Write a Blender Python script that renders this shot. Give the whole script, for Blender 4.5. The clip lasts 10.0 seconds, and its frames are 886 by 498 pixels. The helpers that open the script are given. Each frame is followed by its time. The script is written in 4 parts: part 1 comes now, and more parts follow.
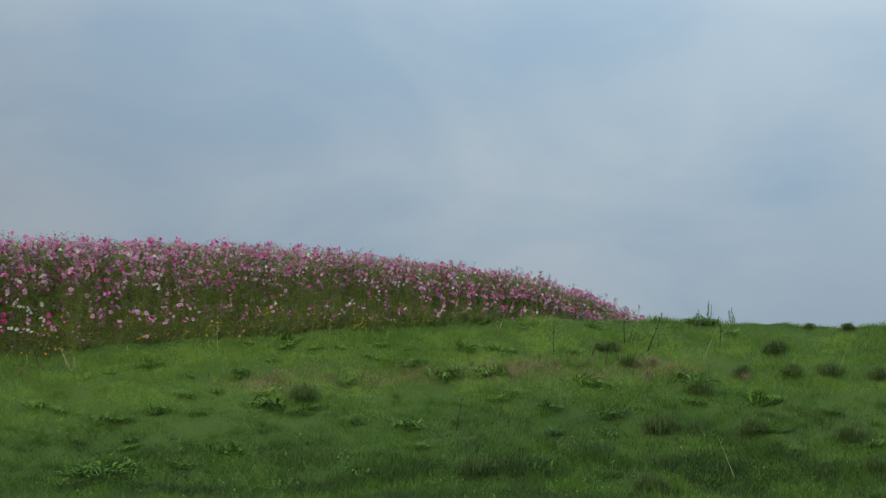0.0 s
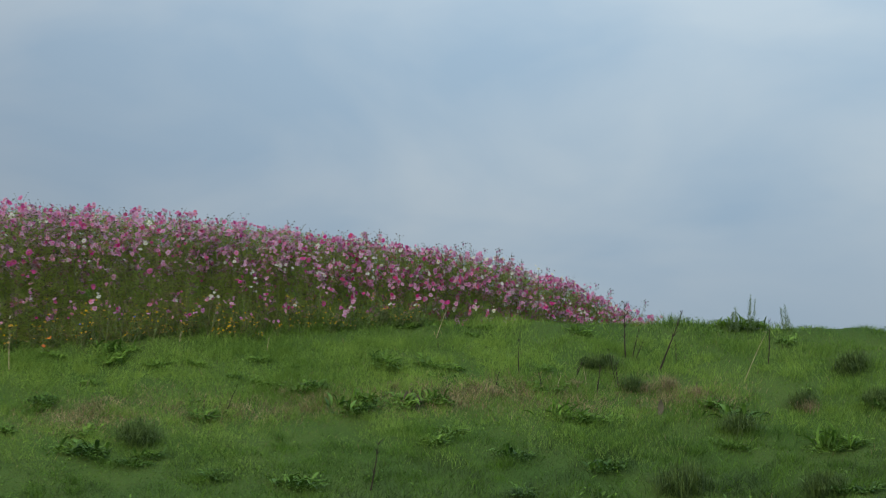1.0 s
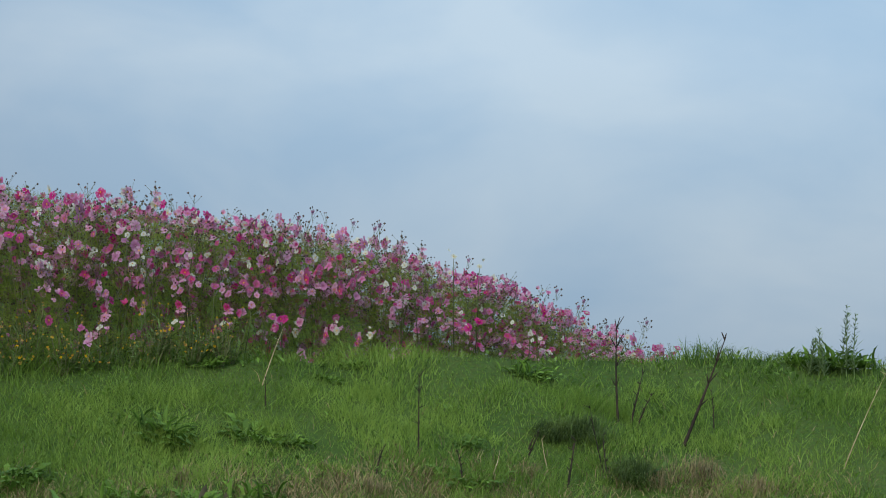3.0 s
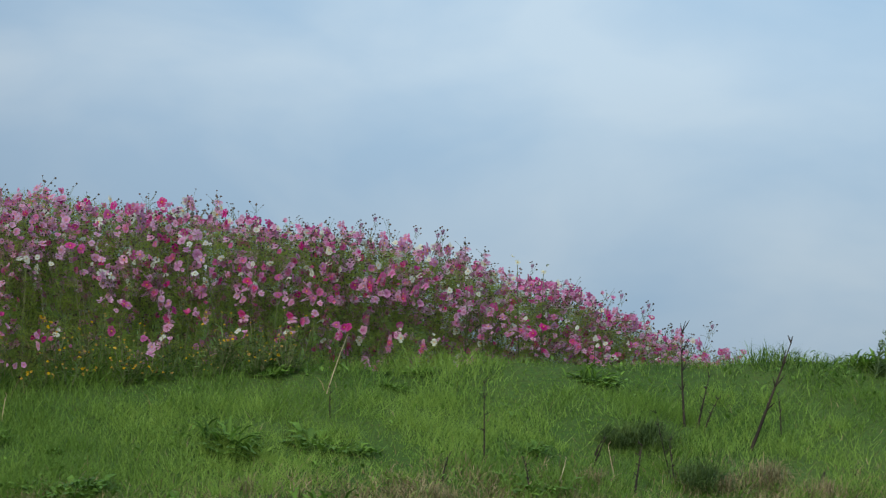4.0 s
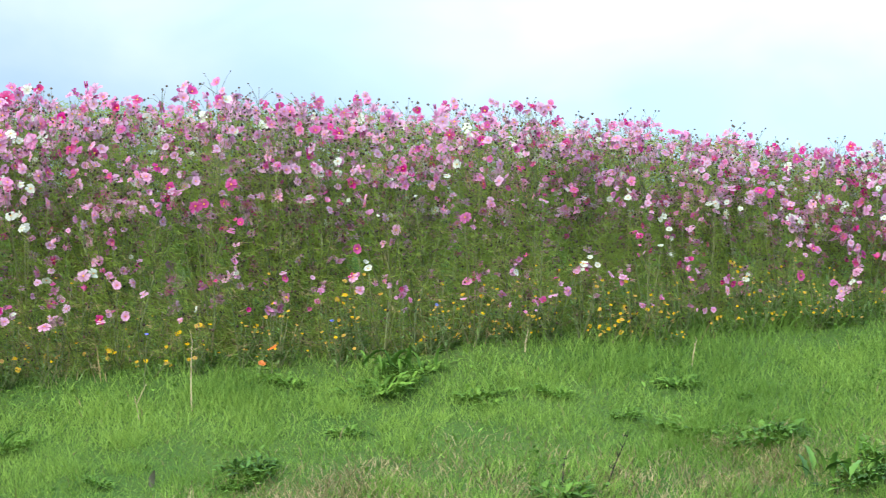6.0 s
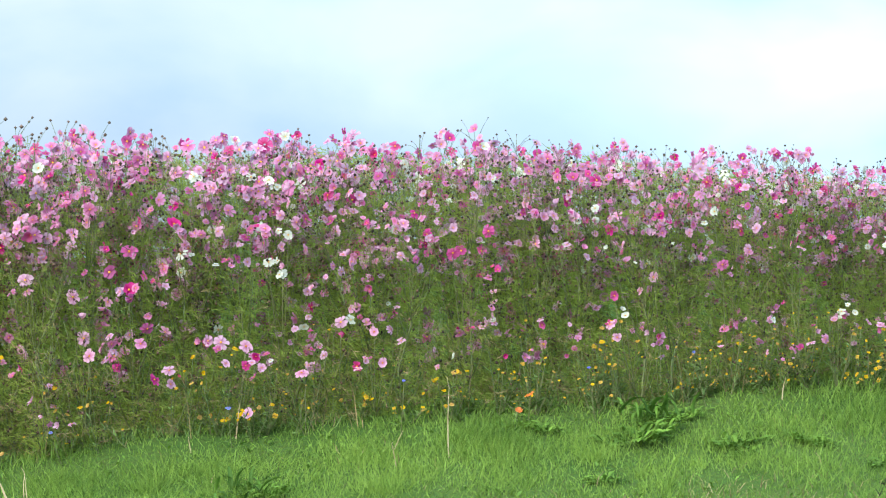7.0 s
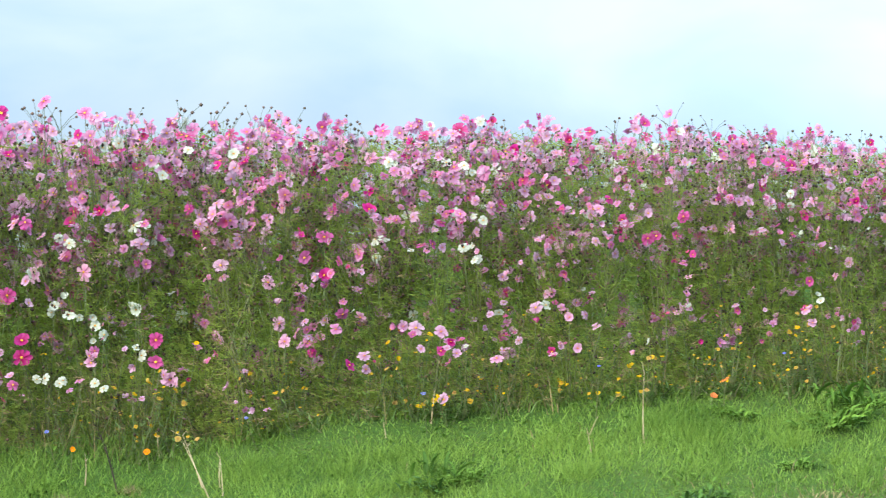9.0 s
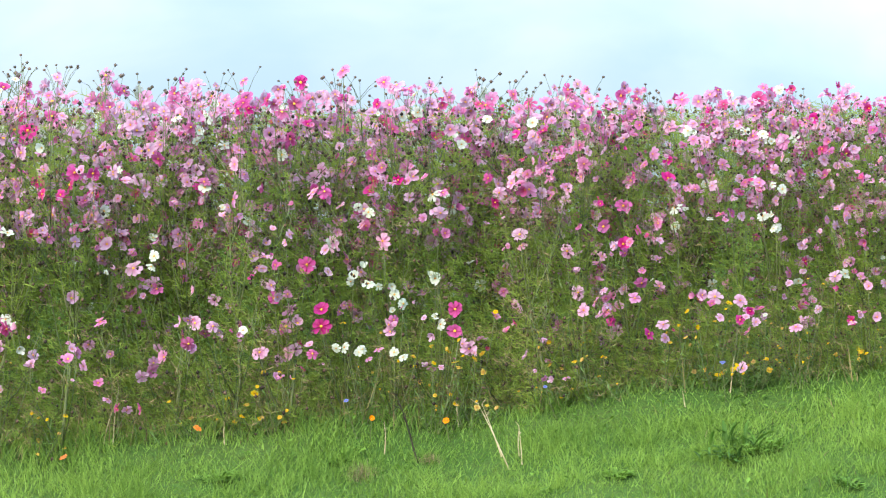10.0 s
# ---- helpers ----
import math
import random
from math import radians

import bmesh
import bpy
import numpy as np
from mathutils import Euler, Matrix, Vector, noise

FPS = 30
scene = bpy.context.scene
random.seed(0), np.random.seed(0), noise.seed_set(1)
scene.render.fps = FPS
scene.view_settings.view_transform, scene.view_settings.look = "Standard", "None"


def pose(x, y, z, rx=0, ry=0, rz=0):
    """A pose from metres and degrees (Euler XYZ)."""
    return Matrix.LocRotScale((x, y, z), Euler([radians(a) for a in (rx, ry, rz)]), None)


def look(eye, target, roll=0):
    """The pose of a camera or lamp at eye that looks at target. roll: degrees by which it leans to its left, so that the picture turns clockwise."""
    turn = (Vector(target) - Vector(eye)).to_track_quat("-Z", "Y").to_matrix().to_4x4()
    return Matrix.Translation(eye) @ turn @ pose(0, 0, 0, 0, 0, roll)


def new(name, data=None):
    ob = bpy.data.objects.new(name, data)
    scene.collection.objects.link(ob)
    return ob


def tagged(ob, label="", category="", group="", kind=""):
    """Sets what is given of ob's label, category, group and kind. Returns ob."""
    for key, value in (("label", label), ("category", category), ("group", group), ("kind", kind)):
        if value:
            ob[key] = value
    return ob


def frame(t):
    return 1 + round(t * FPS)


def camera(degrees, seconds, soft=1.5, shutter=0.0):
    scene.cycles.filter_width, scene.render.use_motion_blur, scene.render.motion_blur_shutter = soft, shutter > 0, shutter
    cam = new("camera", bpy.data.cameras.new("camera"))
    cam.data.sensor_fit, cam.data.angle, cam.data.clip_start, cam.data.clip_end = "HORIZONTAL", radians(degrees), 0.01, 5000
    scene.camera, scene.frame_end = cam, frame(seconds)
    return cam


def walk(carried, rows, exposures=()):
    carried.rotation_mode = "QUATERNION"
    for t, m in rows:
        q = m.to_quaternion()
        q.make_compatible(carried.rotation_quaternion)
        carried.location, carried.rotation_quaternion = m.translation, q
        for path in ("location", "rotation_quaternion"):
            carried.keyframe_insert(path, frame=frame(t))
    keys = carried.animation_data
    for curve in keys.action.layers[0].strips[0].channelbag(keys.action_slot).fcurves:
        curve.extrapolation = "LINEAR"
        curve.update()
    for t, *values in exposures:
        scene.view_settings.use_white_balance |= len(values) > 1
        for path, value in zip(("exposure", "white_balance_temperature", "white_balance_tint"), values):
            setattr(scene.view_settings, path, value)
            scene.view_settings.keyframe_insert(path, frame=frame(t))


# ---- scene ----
cam = camera(7.476, 10.0, soft=0.97, shutter=0.14)
walk(cam, [
    (0.0, look((0.00, -47.27, 1.50), (-0.722, 23.987, 2.659), 0.80)),
    (0.5, look((0.00, -33.85, 1.50), (-0.439, 23.990, 2.495), 0.70)),
    (1.0, look((0.00, -22.84, 1.50), (-0.084, 23.991, 2.420), 0.81)),
    (1.5, look((0.00, -14.29, 1.50), (0.228, 23.990, 2.360), 0.63)),
    (2.0, look((0.00, -7.47, 1.50), (0.455, 23.986, 2.326), 0.53)),
    (2.5, look((0.00, -2.10, 1.50), (0.606, 23.982, 2.247), 0.49)),
    (2.7, look((0.00, -0.16, 1.50), (0.517, 23.821, 2.234), 0.83)),
    (3.8, look((0.00, -0.06, 1.50), (0.423, 23.926, 2.323), 0.18)),
    (4.0, look((0.00, 0.02, 1.50), (0.293, 24.004, 2.311), 0.10)),
    (4.2, look((0.00, 0.00, 1.50), (0.089, 23.987, 2.276), -0.42)),
    (4.5, look((0.00, 0.00, 1.50), (-0.790, 23.976, 2.224), -0.25)),
    (4.6, look((0.00, 0.00, 1.50), (-0.987, 23.969, 2.222), -0.08)),
    (5.0, look((0.00, 0.00, 1.50), (-1.405, 23.949, 2.189), -0.17)),
    (5.5, look((0.00, 0.00, 1.50), (-1.829, 23.923, 2.098), 0.00)),
    (6.0, look((0.00, 0.00, 1.50), (-2.141, 23.896, 2.112), 0.01)),
    (6.2, look((0.00, 0.00, 1.50), (-2.373, 23.872, 2.211), -0.09)),
    (7.3, look((0.00, 0.00, 1.50), (-3.164, 23.778, 2.275), 0.41)),
    (7.5, look((0.00, 0.00, 1.50), (-3.198, 23.773, 2.276), 0.48)),
    (8.0, look((0.00, 0.00, 1.50), (-3.218, 23.771, 2.258), 0.39)),
    (8.5, look((0.00, 0.00, 1.50), (-3.446, 23.740, 2.244), 0.39)),
    (9.0, look((0.00, 0.00, 1.50), (-3.729, 23.698, 2.222), 0.24)),
    (9.5, look((0.00, 0.00, 1.50), (-4.376, 23.589, 2.149), 0.19)),
    (10.0, look((0.00, 0.00, 1.50), (-4.770, 23.513, 2.107), 0.27)),
], exposures=[(0.0, 0.0, 6680, 10), (0.5, 0.01, 6670, 10), (1.0, 0.02, 6650, 10), (2.0, 0.02, 6540, 10), (2.7, 0.04, 6450, 10), (4.2, 0.12, 6450, 9), (4.6, 0.27, 6450, 9), (5.0, 0.64, 6450, 8), (5.5, 0.99, 6370, 7), (6.1, 1.40, 6280, 6), (7.5, 1.40, 6330, 5), (8.5, 1.41, 6380, 5), (10.0, 1.60, 6500, 5)])

rng = np.random.default_rng(7)

# ---------------------------------------------------------------- sky and sun
SUN_ELEVATION, SUN_TURN = radians(27.6), radians(205)
world = bpy.data.worlds.new("overcast_sky")
scene.world = world
world.use_nodes = True
wn, wl = world.node_tree.nodes, world.node_tree.links
wn.clear()
sky = wn.new("ShaderNodeTexSky")
sky.sky_type, sky.sun_disc = "NISHITA", False
sky.sun_elevation, sky.sun_rotation = SUN_ELEVATION, SUN_TURN
sky_dim = wn.new("ShaderNodeMix")
sky_dim.data_type, sky_dim.blend_type = "RGBA", "MULTIPLY"
sky_dim.inputs[0].default_value = 1.0
sky_dim.inputs[7].default_value = (0.6, 0.6, 0.6, 1)
wl.new(sky.outputs[0], sky_dim.inputs[6])
where = wn.new("ShaderNodeTexCoord")
stretch = wn.new("ShaderNodeMapping")
stretch.inputs["Scale"].default_value = (13.0, 13.0, 26.0)
stretch.inputs["Location"].default_value = (0.35, 0.0, 0.4)
wl.new(where.outputs["Generated"], stretch.inputs[0])
clouds = wn.new("ShaderNodeTexNoise")
clouds.inputs["Scale"].default_value, clouds.inputs["Detail"].default_value, clouds.inputs["Roughness"].default_value = 1.6, 5.0, 0.47
clouds.inputs["Distortion"].default_value = 0.35
wl.new(stretch.outputs[0], clouds.inputs["Vector"])
cloud_tone = wn.new("ShaderNodeValToRGB")
cloud_tone.color_ramp.elements[0].position, cloud_tone.color_ramp.elements[0].color = 0.36, (3.0, 4.22, 5.68, 1)
cloud_tone.color_ramp.elements[1].position, cloud_tone.color_ramp.elements[1].color = 0.65, (4.35, 5.22, 6.18, 1)
wl.new(clouds.outputs[0], cloud_tone.inputs[0])
cover = wn.new("ShaderNodeMix")
cover.data_type = "RGBA"
cover.inputs[0].default_value = 0.86
wl.new(sky_dim.outputs[2], cover.inputs[6])
wl.new(cloud_tone.outputs[0], cover.inputs[7])
backing = wn.new("ShaderNodeBackground")
backing.inputs["Strength"].default_value = 0.101
# an overcast sky is three times as bright overhead as at the horizon
apart = wn.new("ShaderNodeSeparateXYZ")
wl.new(where.outputs["Generated"], apart.inputs[0])
rise = wn.new("ShaderNodeMapRange")
rise.inputs[1].default_value, rise.inputs[2].default_value = 0.0, 1.0
low = wn.new("ShaderNodeMapRange")
low.inputs[1].default_value, low.inputs[2].default_value = 0.0, 0.06
low.inputs[3].default_value, low.inputs[4].default_value = 0.86, 1.16
wl.new(apart.outputs[2], low.inputs[0])
haze = wn.new("ShaderNodeMath")
haze.operation = "MULTIPLY"
wl.new(low.outputs[0], haze.inputs[1])
rise.inputs[3].default_value, rise.inputs[4].default_value = 1.0, 3.0
wl.new(apart.outputs[2], rise.inputs[0])
bright = wn.new("ShaderNodeVectorMath")
bright.operation = "SCALE"
# the sky is dimmed towards the west to offset the higher exposure there
west = wn.new("ShaderNodeMapRange")
west.interpolation_type = "SMOOTHSTEP"
west.inputs[1].default_value, west.inputs[2].default_value = -0.187, 0.035
wl.new(apart.outputs[0], west.inputs[0])
thick = wn.new("ShaderNodeMix")
thick.data_type, thick.blend_type = "RGBA", "MULTIPLY"
thick.inputs[0].default_value = 1.0
grey = wn.new("ShaderNodeMix")
grey.data_type = "RGBA"
grey.inputs[6].default_value, grey.inputs[7].default_value = (0.57, 0.55, 0.56, 1), (0.915, 0.958, 0.985, 1)
wl.new(west.outputs[0], grey.inputs[0])
wl.new(cover.outputs[2], thick.inputs[6])
wl.new(grey.outputs[2], thick.inputs[7])
wl.new(thick.outputs[2], bright.inputs[0])
wl.new(rise.outputs[0], haze.inputs[0])
wl.new(haze.outputs[0], bright.inputs["Scale"])
wl.new(bright.outputs[0], backing.inputs[0])
wl.new(backing.outputs[0], wn.new("ShaderNodeOutputWorld").inputs[0])

sun = new("sun", bpy.data.lights.new("sun", "SUN"))
sun.data.energy, sun.data.angle, sun.data.color = 3.1, radians(32), (1.0, 0.95, 0.86)
sun.matrix_world = look((-9, -19, 11.0), (0, 0, 0))


# ---------------------------------------------------------------- materials
def plant_material(name, low, high, scale=6.0, rough=0.6, glow=0.25, jitter=0.25, island=True):
    """Leafy surface: two colours mixed by patches and by a random value of each blade or object, with light passing through."""
    m = bpy.data.materials.new(name)
    m.use_nodes = True
    n, l = m.node_tree.nodes, m.node_tree.links
    bsdf = n["Principled BSDF"]
    bsdf.inputs["Roughness"].default_value = rough
    bsdf.inputs["Specular IOR Level"].default_value = 0.25
    geo = n.new("ShaderNodeNewGeometry")
    info = n.new("ShaderNodeObjectInfo")
    patches = n.new("ShaderNodeTexNoise")
    patches.inputs["Scale"].default_value, patches.inputs["Detail"].default_value = scale, 3.0
    l.new(geo.outputs["Position"], patches.inputs["Vector"])
    ramp = n.new("ShaderNodeMapRange")
    ramp.inputs[1].default_value, ramp.inputs[2].default_value = 0.35, 0.65
    l.new(patches.outputs[0], ramp.inputs[0])
    mix = n.new("ShaderNodeMix")
    mix.data_type = "RGBA"
    mix.inputs[6].default_value, mix.inputs[7].default_value = (*low, 1), (*high, 1)
    add = n.new("ShaderNodeMath")
    add.operation = "MULTIPLY_ADD"
    rnd = geo.outputs["Random Per Island"] if island else info.outputs["Random"]
    off = n.new("ShaderNodeMath")
    off.operation = "MULTIPLY_ADD"
    off.inputs[1].default_value, off.inputs[2].default_value = 0.9, -0.45
    l.new(rnd, off.inputs[0])
    l.new(ramp.outputs[0], add.inputs[0])
    add.inputs[1].default_value = 1.0
    l.new(off.outputs[0], add.inputs[2])
    add.use_clamp = True
    l.new(add.outputs[0], mix.inputs[0])
    hsv = n.new("ShaderNodeHueSaturation")
    val = n.new("ShaderNodeMapRange")
    val.inputs[3].default_value, val.inputs[4].default_value = 1 - jitter, 1 + jitter
    l.new(rnd, val.inputs[0])
    l.new(val.outputs[0], hsv.inputs["Value"])
    l.new(mix.outputs[2], hsv.inputs["Color"])
    l.new(hsv.outputs[0], bsdf.inputs["Base Color"])
    if glow:
        thin = n.new("ShaderNodeBsdfTranslucent")
        l.new(hsv.outputs[0], thin.inputs[0])
        both = n.new("ShaderNodeMixShader")
        both.inputs[0].default_value = glow
        l.new(bsdf.outputs[0], both.inputs[1])
        l.new(thin.outputs[0], both.inputs[2])
        l.new(both.outputs[0], n["Material Output"].inputs[0])
    return m


def petal_material(name, heart, rim, spread=0.014):
    """Petal: deeper colour at the heart, paler rim, fine radial streaks, each flower a little different."""
    m = bpy.data.materials.new(name)
    m.use_nodes = True
    n, l = m.node_tree.nodes, m.node_tree.links
    bsdf = n["Principled BSDF"]
    bsdf.inputs["Roughness"].default_value, bsdf.inputs["Specular IOR Level"].default_value = 0.55, 0.2
    co = n.new("ShaderNodeTexCoord")
    far = n.new("ShaderNodeAttribute")
    far.attribute_name = "reach"
    own = n.new("ShaderNodeAttribute")
    own.attribute_name = "own"
    ramp = n.new("ShaderNodeMapRange")
    ramp.inputs[1].default_value, ramp.inputs[2].default_value = 0.06, 0.36
    l.new(far.outputs["Fac"], ramp.inputs[0])
    streak = n.new("ShaderNodeTexNoise")
    streak.inputs["Scale"].default_value, streak.inputs["Detail"].default_value = 9.0, 2.0
    l.new(co.outputs["Object"], streak.inputs["Vector"])
    sum_ = n.new("ShaderNodeMath")
    sum_.operation = "MULTIPLY_ADD"
    sum_.inputs[1].default_value = 0.5
    sum_.use_clamp = True
    shift = n.new("ShaderNodeMath")
    shift.operation = "SUBTRACT"
    shift.inputs[1].default_value = 0.25
    l.new(ramp.outputs[0], shift.inputs[0])
    l.new(streak.outputs[0], sum_.inputs[0])
    l.new(shift.outputs[0], sum_.inputs[2])
    mix = n.new("ShaderNodeMix")
    mix.data_type = "RGBA"
    mix.inputs[6].default_value, mix.inputs[7].default_value = (*heart, 1), (*rim, 1)
    l.new(sum_.outputs[0], mix.inputs[0])
    info = n.new("ShaderNodeObjectInfo")
    luck = n.new("ShaderNodeMath")
    luck.operation = "ADD"
    l.new(info.outputs["Random"], luck.inputs[0])
    l.new(own.outputs["Fac"], luck.inputs[1])
    turn = n.new("ShaderNodeMath")
    turn.operation = "FRACT"
    l.new(luck.outputs[0], turn.inputs[0])
    hsv = n.new("ShaderNodeHueSaturation")
    for sock, a, b in (("Hue", 0.5 - spread, 0.5 + spread), ("Value", 0.78, 1.06), ("Saturation", 0.82, 1.1)):
        r = n.new("ShaderNodeMapRange")
        r.inputs[3].default_value, r.inputs[4].default_value = a, b
        l.new(turn.outputs[0], r.inputs[0])
        l.new(r.outputs[0], hsv.inputs[sock])
    l.new(mix.outputs[2], hsv.inputs["Color"])
    l.new(hsv.outputs[0], bsdf.inputs["Base Color"])
    thin = n.new("ShaderNodeBsdfTranslucent")
    l.new(hsv.outputs[0], thin.inputs[0])
    both = n.new("ShaderNodeMixShader")
    both.inputs[0].default_value = 0.44
    l.new(bsdf.outputs[0], both.inputs[1])
    l.new(thin.outputs[0], both.inputs[2])
    l.new(both.outputs[0], n["Material Output"].inputs[0])
    return m


def earth_material():
    m = bpy.data.materials.new("turf_soil")
    m.use_nodes = True
    n, l = m.node_tree.nodes, m.node_tree.links
    bsdf = n["Principled BSDF"]
    bsdf.inputs["Roughness"].default_value, bsdf.inputs["Specular IOR Level"].default_value = 0.95, 0.1
    geo = n.new("ShaderNodeNewGeometry")
    big, fine = n.new("ShaderNodeTexNoise"), n.new("ShaderNodeTexNoise")
    big.inputs["Scale"].default_value, big.inputs["Detail"].default_value = 1.6, 5.0
    fine.inputs["Scale"].default_value, fine.inputs["Detail"].default_value = 60.0, 4.0
    for t in (big, fine):
        l.new(geo.outputs["Position"], t.inputs["Vector"])
    ramp = n.new("ShaderNodeValToRGB")
    ramp.color_ramp.elements[0].position, ramp.color_ramp.elements[0].color = 0.35, (0.049, 0.096, 0.017, 1)
    ramp.color_ramp.elements[1].position, ramp.color_ramp.elements[1].color = 0.7, (0.077, 0.122, 0.027, 1)
    l.new(big.outputs[0], ramp.inputs[0])
    mul = n.new("ShaderNodeMix")
    mul.data_type, mul.blend_type = "RGBA", "MULTIPLY"
    mul.inputs[0].default_value = 0.45
    l.new(ramp.outputs[0], mul.inputs[6])
    l.new(fine.outputs["Color"], mul.inputs[7])
    l.new(mul.outputs[2], bsdf.inputs["Base Color"])
    bump = n.new("ShaderNodeBump")
    bump.inputs["Strength"].default_value, bump.inputs["Distance"].default_value = 0.8, 0.03
    l.new(fine.outputs[0], bump.inputs["Height"])
    l.new(bump.outputs[0], bsdf.inputs["Normal"])
    return m


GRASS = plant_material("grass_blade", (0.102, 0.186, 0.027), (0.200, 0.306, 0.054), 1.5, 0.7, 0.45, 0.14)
# low bank's blades are painted darker, standing in for a lower early exposure
GRASS_LOW_DIM = plant_material("coarse_grass_blade_dim", (0.015, 0.034, 0.008), (0.040, 0.072, 0.017), 1.0, 0.55, 0.3, 0.35)
# a dark green of its own, deepened to paint the lower bank dimmer
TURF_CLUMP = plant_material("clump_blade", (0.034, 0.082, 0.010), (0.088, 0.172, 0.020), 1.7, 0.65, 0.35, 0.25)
STRAW = plant_material("straw_blade", (0.13, 0.110, 0.050), (0.26, 0.205, 0.105), 7.0, 0.7, 0.15, 0.3)
DOCK = plant_material("dock_leaf", (0.036, 0.088, 0.012), (0.080, 0.158, 0.023), 5.0, 0.6, 0.2, 0.3, island=False)
WEED = plant_material("weed_leaf", (0.030, 0.074, 0.010), (0.088, 0.172, 0.022), 5.0, 0.6, 0.25, 0.3)
BROADLEAF = plant_material("bright_dock_leaf", (0.056, 0.124, 0.014), (0.120, 0.220, 0.030), 5.0, 0.7, 0.4, 0.3, island=False)
TUSSOCK = plant_material("tussock_blade", (0.034, 0.064, 0.013), (0.082, 0.128, 0.028), 9.0, 0.7, 0.3, 0.35)
FEATHER = plant_material("cosmos_foliage", (0.184, 0.256, 0.046), (0.250, 0.318, 0.058), 3.5, 0.85, 0.62, 0.10)
WITHERED = plant_material("withered_foliage", (0.110, 0.085, 0.038), (0.21, 0.155, 0.075), 8.0, 0.8, 0.15, 0.35)
STEM = plant_material("cosmos_stem", (0.070, 0.100, 0.035), (0.125, 0.130, 0.055), 5.0, 0.6, 0.0, 0.2)
BUD = plant_material("cosmos_bud", (0.050, 0.045, 0.030), (0.095, 0.060, 0.045), 20.0, 0.6, 0.0, 0.3, island=False)
SEED = plant_material("seed_head", (0.022, 0.014, 0.009), (0.080, 0.046, 0.028), 20.0, 0.8, 0.0, 0.4)
DARK_STALK = plant_material("dead_stalk_bark", (0.012, 0.009, 0.007), (0.032, 0.023, 0.016), 20.0, 0.85, 0.0, 0.3)
PALE_STALK = plant_material("dry_stem_straw", (0.25, 0.19, 0.105), (0.41, 0.33, 0.21), 20.0, 0.7, 0.0, 0.2)
DEAD_LEAF = plant_material("dead_leaf_brown", (0.050, 0.048, 0.030), (0.095, 0.085, 0.055), 25.0, 0.8, 0.1, 0.2)
TALL_WEED = plant_material("tall_weed_leaf", (0.085, 0.140, 0.050), (0.140, 0.200, 0.080), 8.0, 0.6, 0.25, 0.25)
UNDER = plant_material("low_herbs", (0.062, 0.112, 0.025), (0.112, 0.178, 0.050), 4.0, 0.6, 0.25, 0.35)
LOW_WEED = plant_material("low_weed_leaf", (0.062, 0.130, 0.014), (0.128, 0.228, 0.030), 3.0, 0.65, 0.3, 0.2)
POLLEN = plant_material("flower_centre_yellow", (0.42, 0.17, 0.02), (0.60, 0.32, 0.04), 60.0, 0.8, 0.0, 0.15, island=False)
PETALS = {
    "pale_pink": petal_material("petal_pale_pink", (0.45, 0.155, 0.31), (0.57, 0.325, 0.455)),
    "pink": petal_material("petal_pink", (0.43, 0.09, 0.25), (0.54, 0.215, 0.385)),
    "rose": petal_material("petal_rose", (0.38, 0.03, 0.115), (0.46, 0.085, 0.245)),
    "magenta": petal_material("petal_magenta", (0.32, 0.018, 0.12), (0.47, 0.055, 0.25)),
    "white": petal_material("petal_white", (0.48, 0.50, 0.36), (0.57, 0.58, 0.51), 0.01),
    "yellow": petal_material("petal_yellow", (0.50, 0.26, 0.008), (0.60, 0.39, 0.012), 0.008),
    "orange": petal_material("petal_orange", (0.62, 0.12, 0.01), (0.76, 0.22, 0.02), 0.01),
    "blue": petal_material("petal_blue", (0.08, 0.08, 0.45), (0.16, 0.20, 0.62), 0.01),
}


# ---------------------------------------------------------------- mesh helpers
def mesh_of(name, verts, faces, material, smooth=False, slots=None):
    me = bpy.data.meshes.new(name)
    me.from_pydata([tuple(v) for v in verts], [], faces)
    for m in material if isinstance(material, (list, tuple)) else [material]:
        me.materials.append(m)
    if slots is not None:
        me.polygons.foreach_set("material_index", np.asarray(slots, dtype=np.int32))
    if smooth:
        me.polygons.foreach_set("use_smooth", np.ones(len(me.polygons), dtype=bool))
    me.update()
    return me


def part(name, me, parent, m=None, label=""):
    ob = new(name, me)
    ob.parent = parent
    if m is not None:
        ob.matrix_basis = m
    if label:
        ob["label"] = label
    return ob


def thing(name, x, y, label, category, group, z=None, kind=""):
    ob = new(name)
    ob.empty_display_size = 0.05
    ob.location = (x, y, float(ground_z(x, y)) if z is None else z)
    return tagged(ob, label, category, group, kind)


def tube(verts, faces, points, radii, sides=4):
    """Adds a tapered tube along points to the lists."""
    points = [Vector(p) for p in points]
    start = len(verts)
    for i, p in enumerate(points):
        way = (points[min(i + 1, len(points) - 1)] - points[max(i - 1, 0)]).normalized()
        side = way.orthogonal().normalized()
        other = way.cross(side)
        for s in range(sides):
            a = 2 * math.pi * s / sides
            verts.append(p + radii[i] * (math.cos(a) * side + math.sin(a) * other))
    for i in range(len(points) - 1):
        for s in range(sides):
            a, b = start + i * sides + s, start + i * sides + (s + 1) % sides
            faces.append((a, b, b + sides, a + sides))
    faces.append(tuple(start + (len(points) - 1) * sides + s for s in range(sides)))


def bend(a, b, sag, steps=4):
    """Points on a curve from a to b that leaves a steeply outwards and rises to b."""
    a, b = Vector(a), Vector(b)
    mid = a.lerp(b, 0.5) + Vector(sag)
    return [a.lerp(mid, t).lerp(mid.lerp(b, t), t) for t in (i / steps for i in range(steps + 1))]


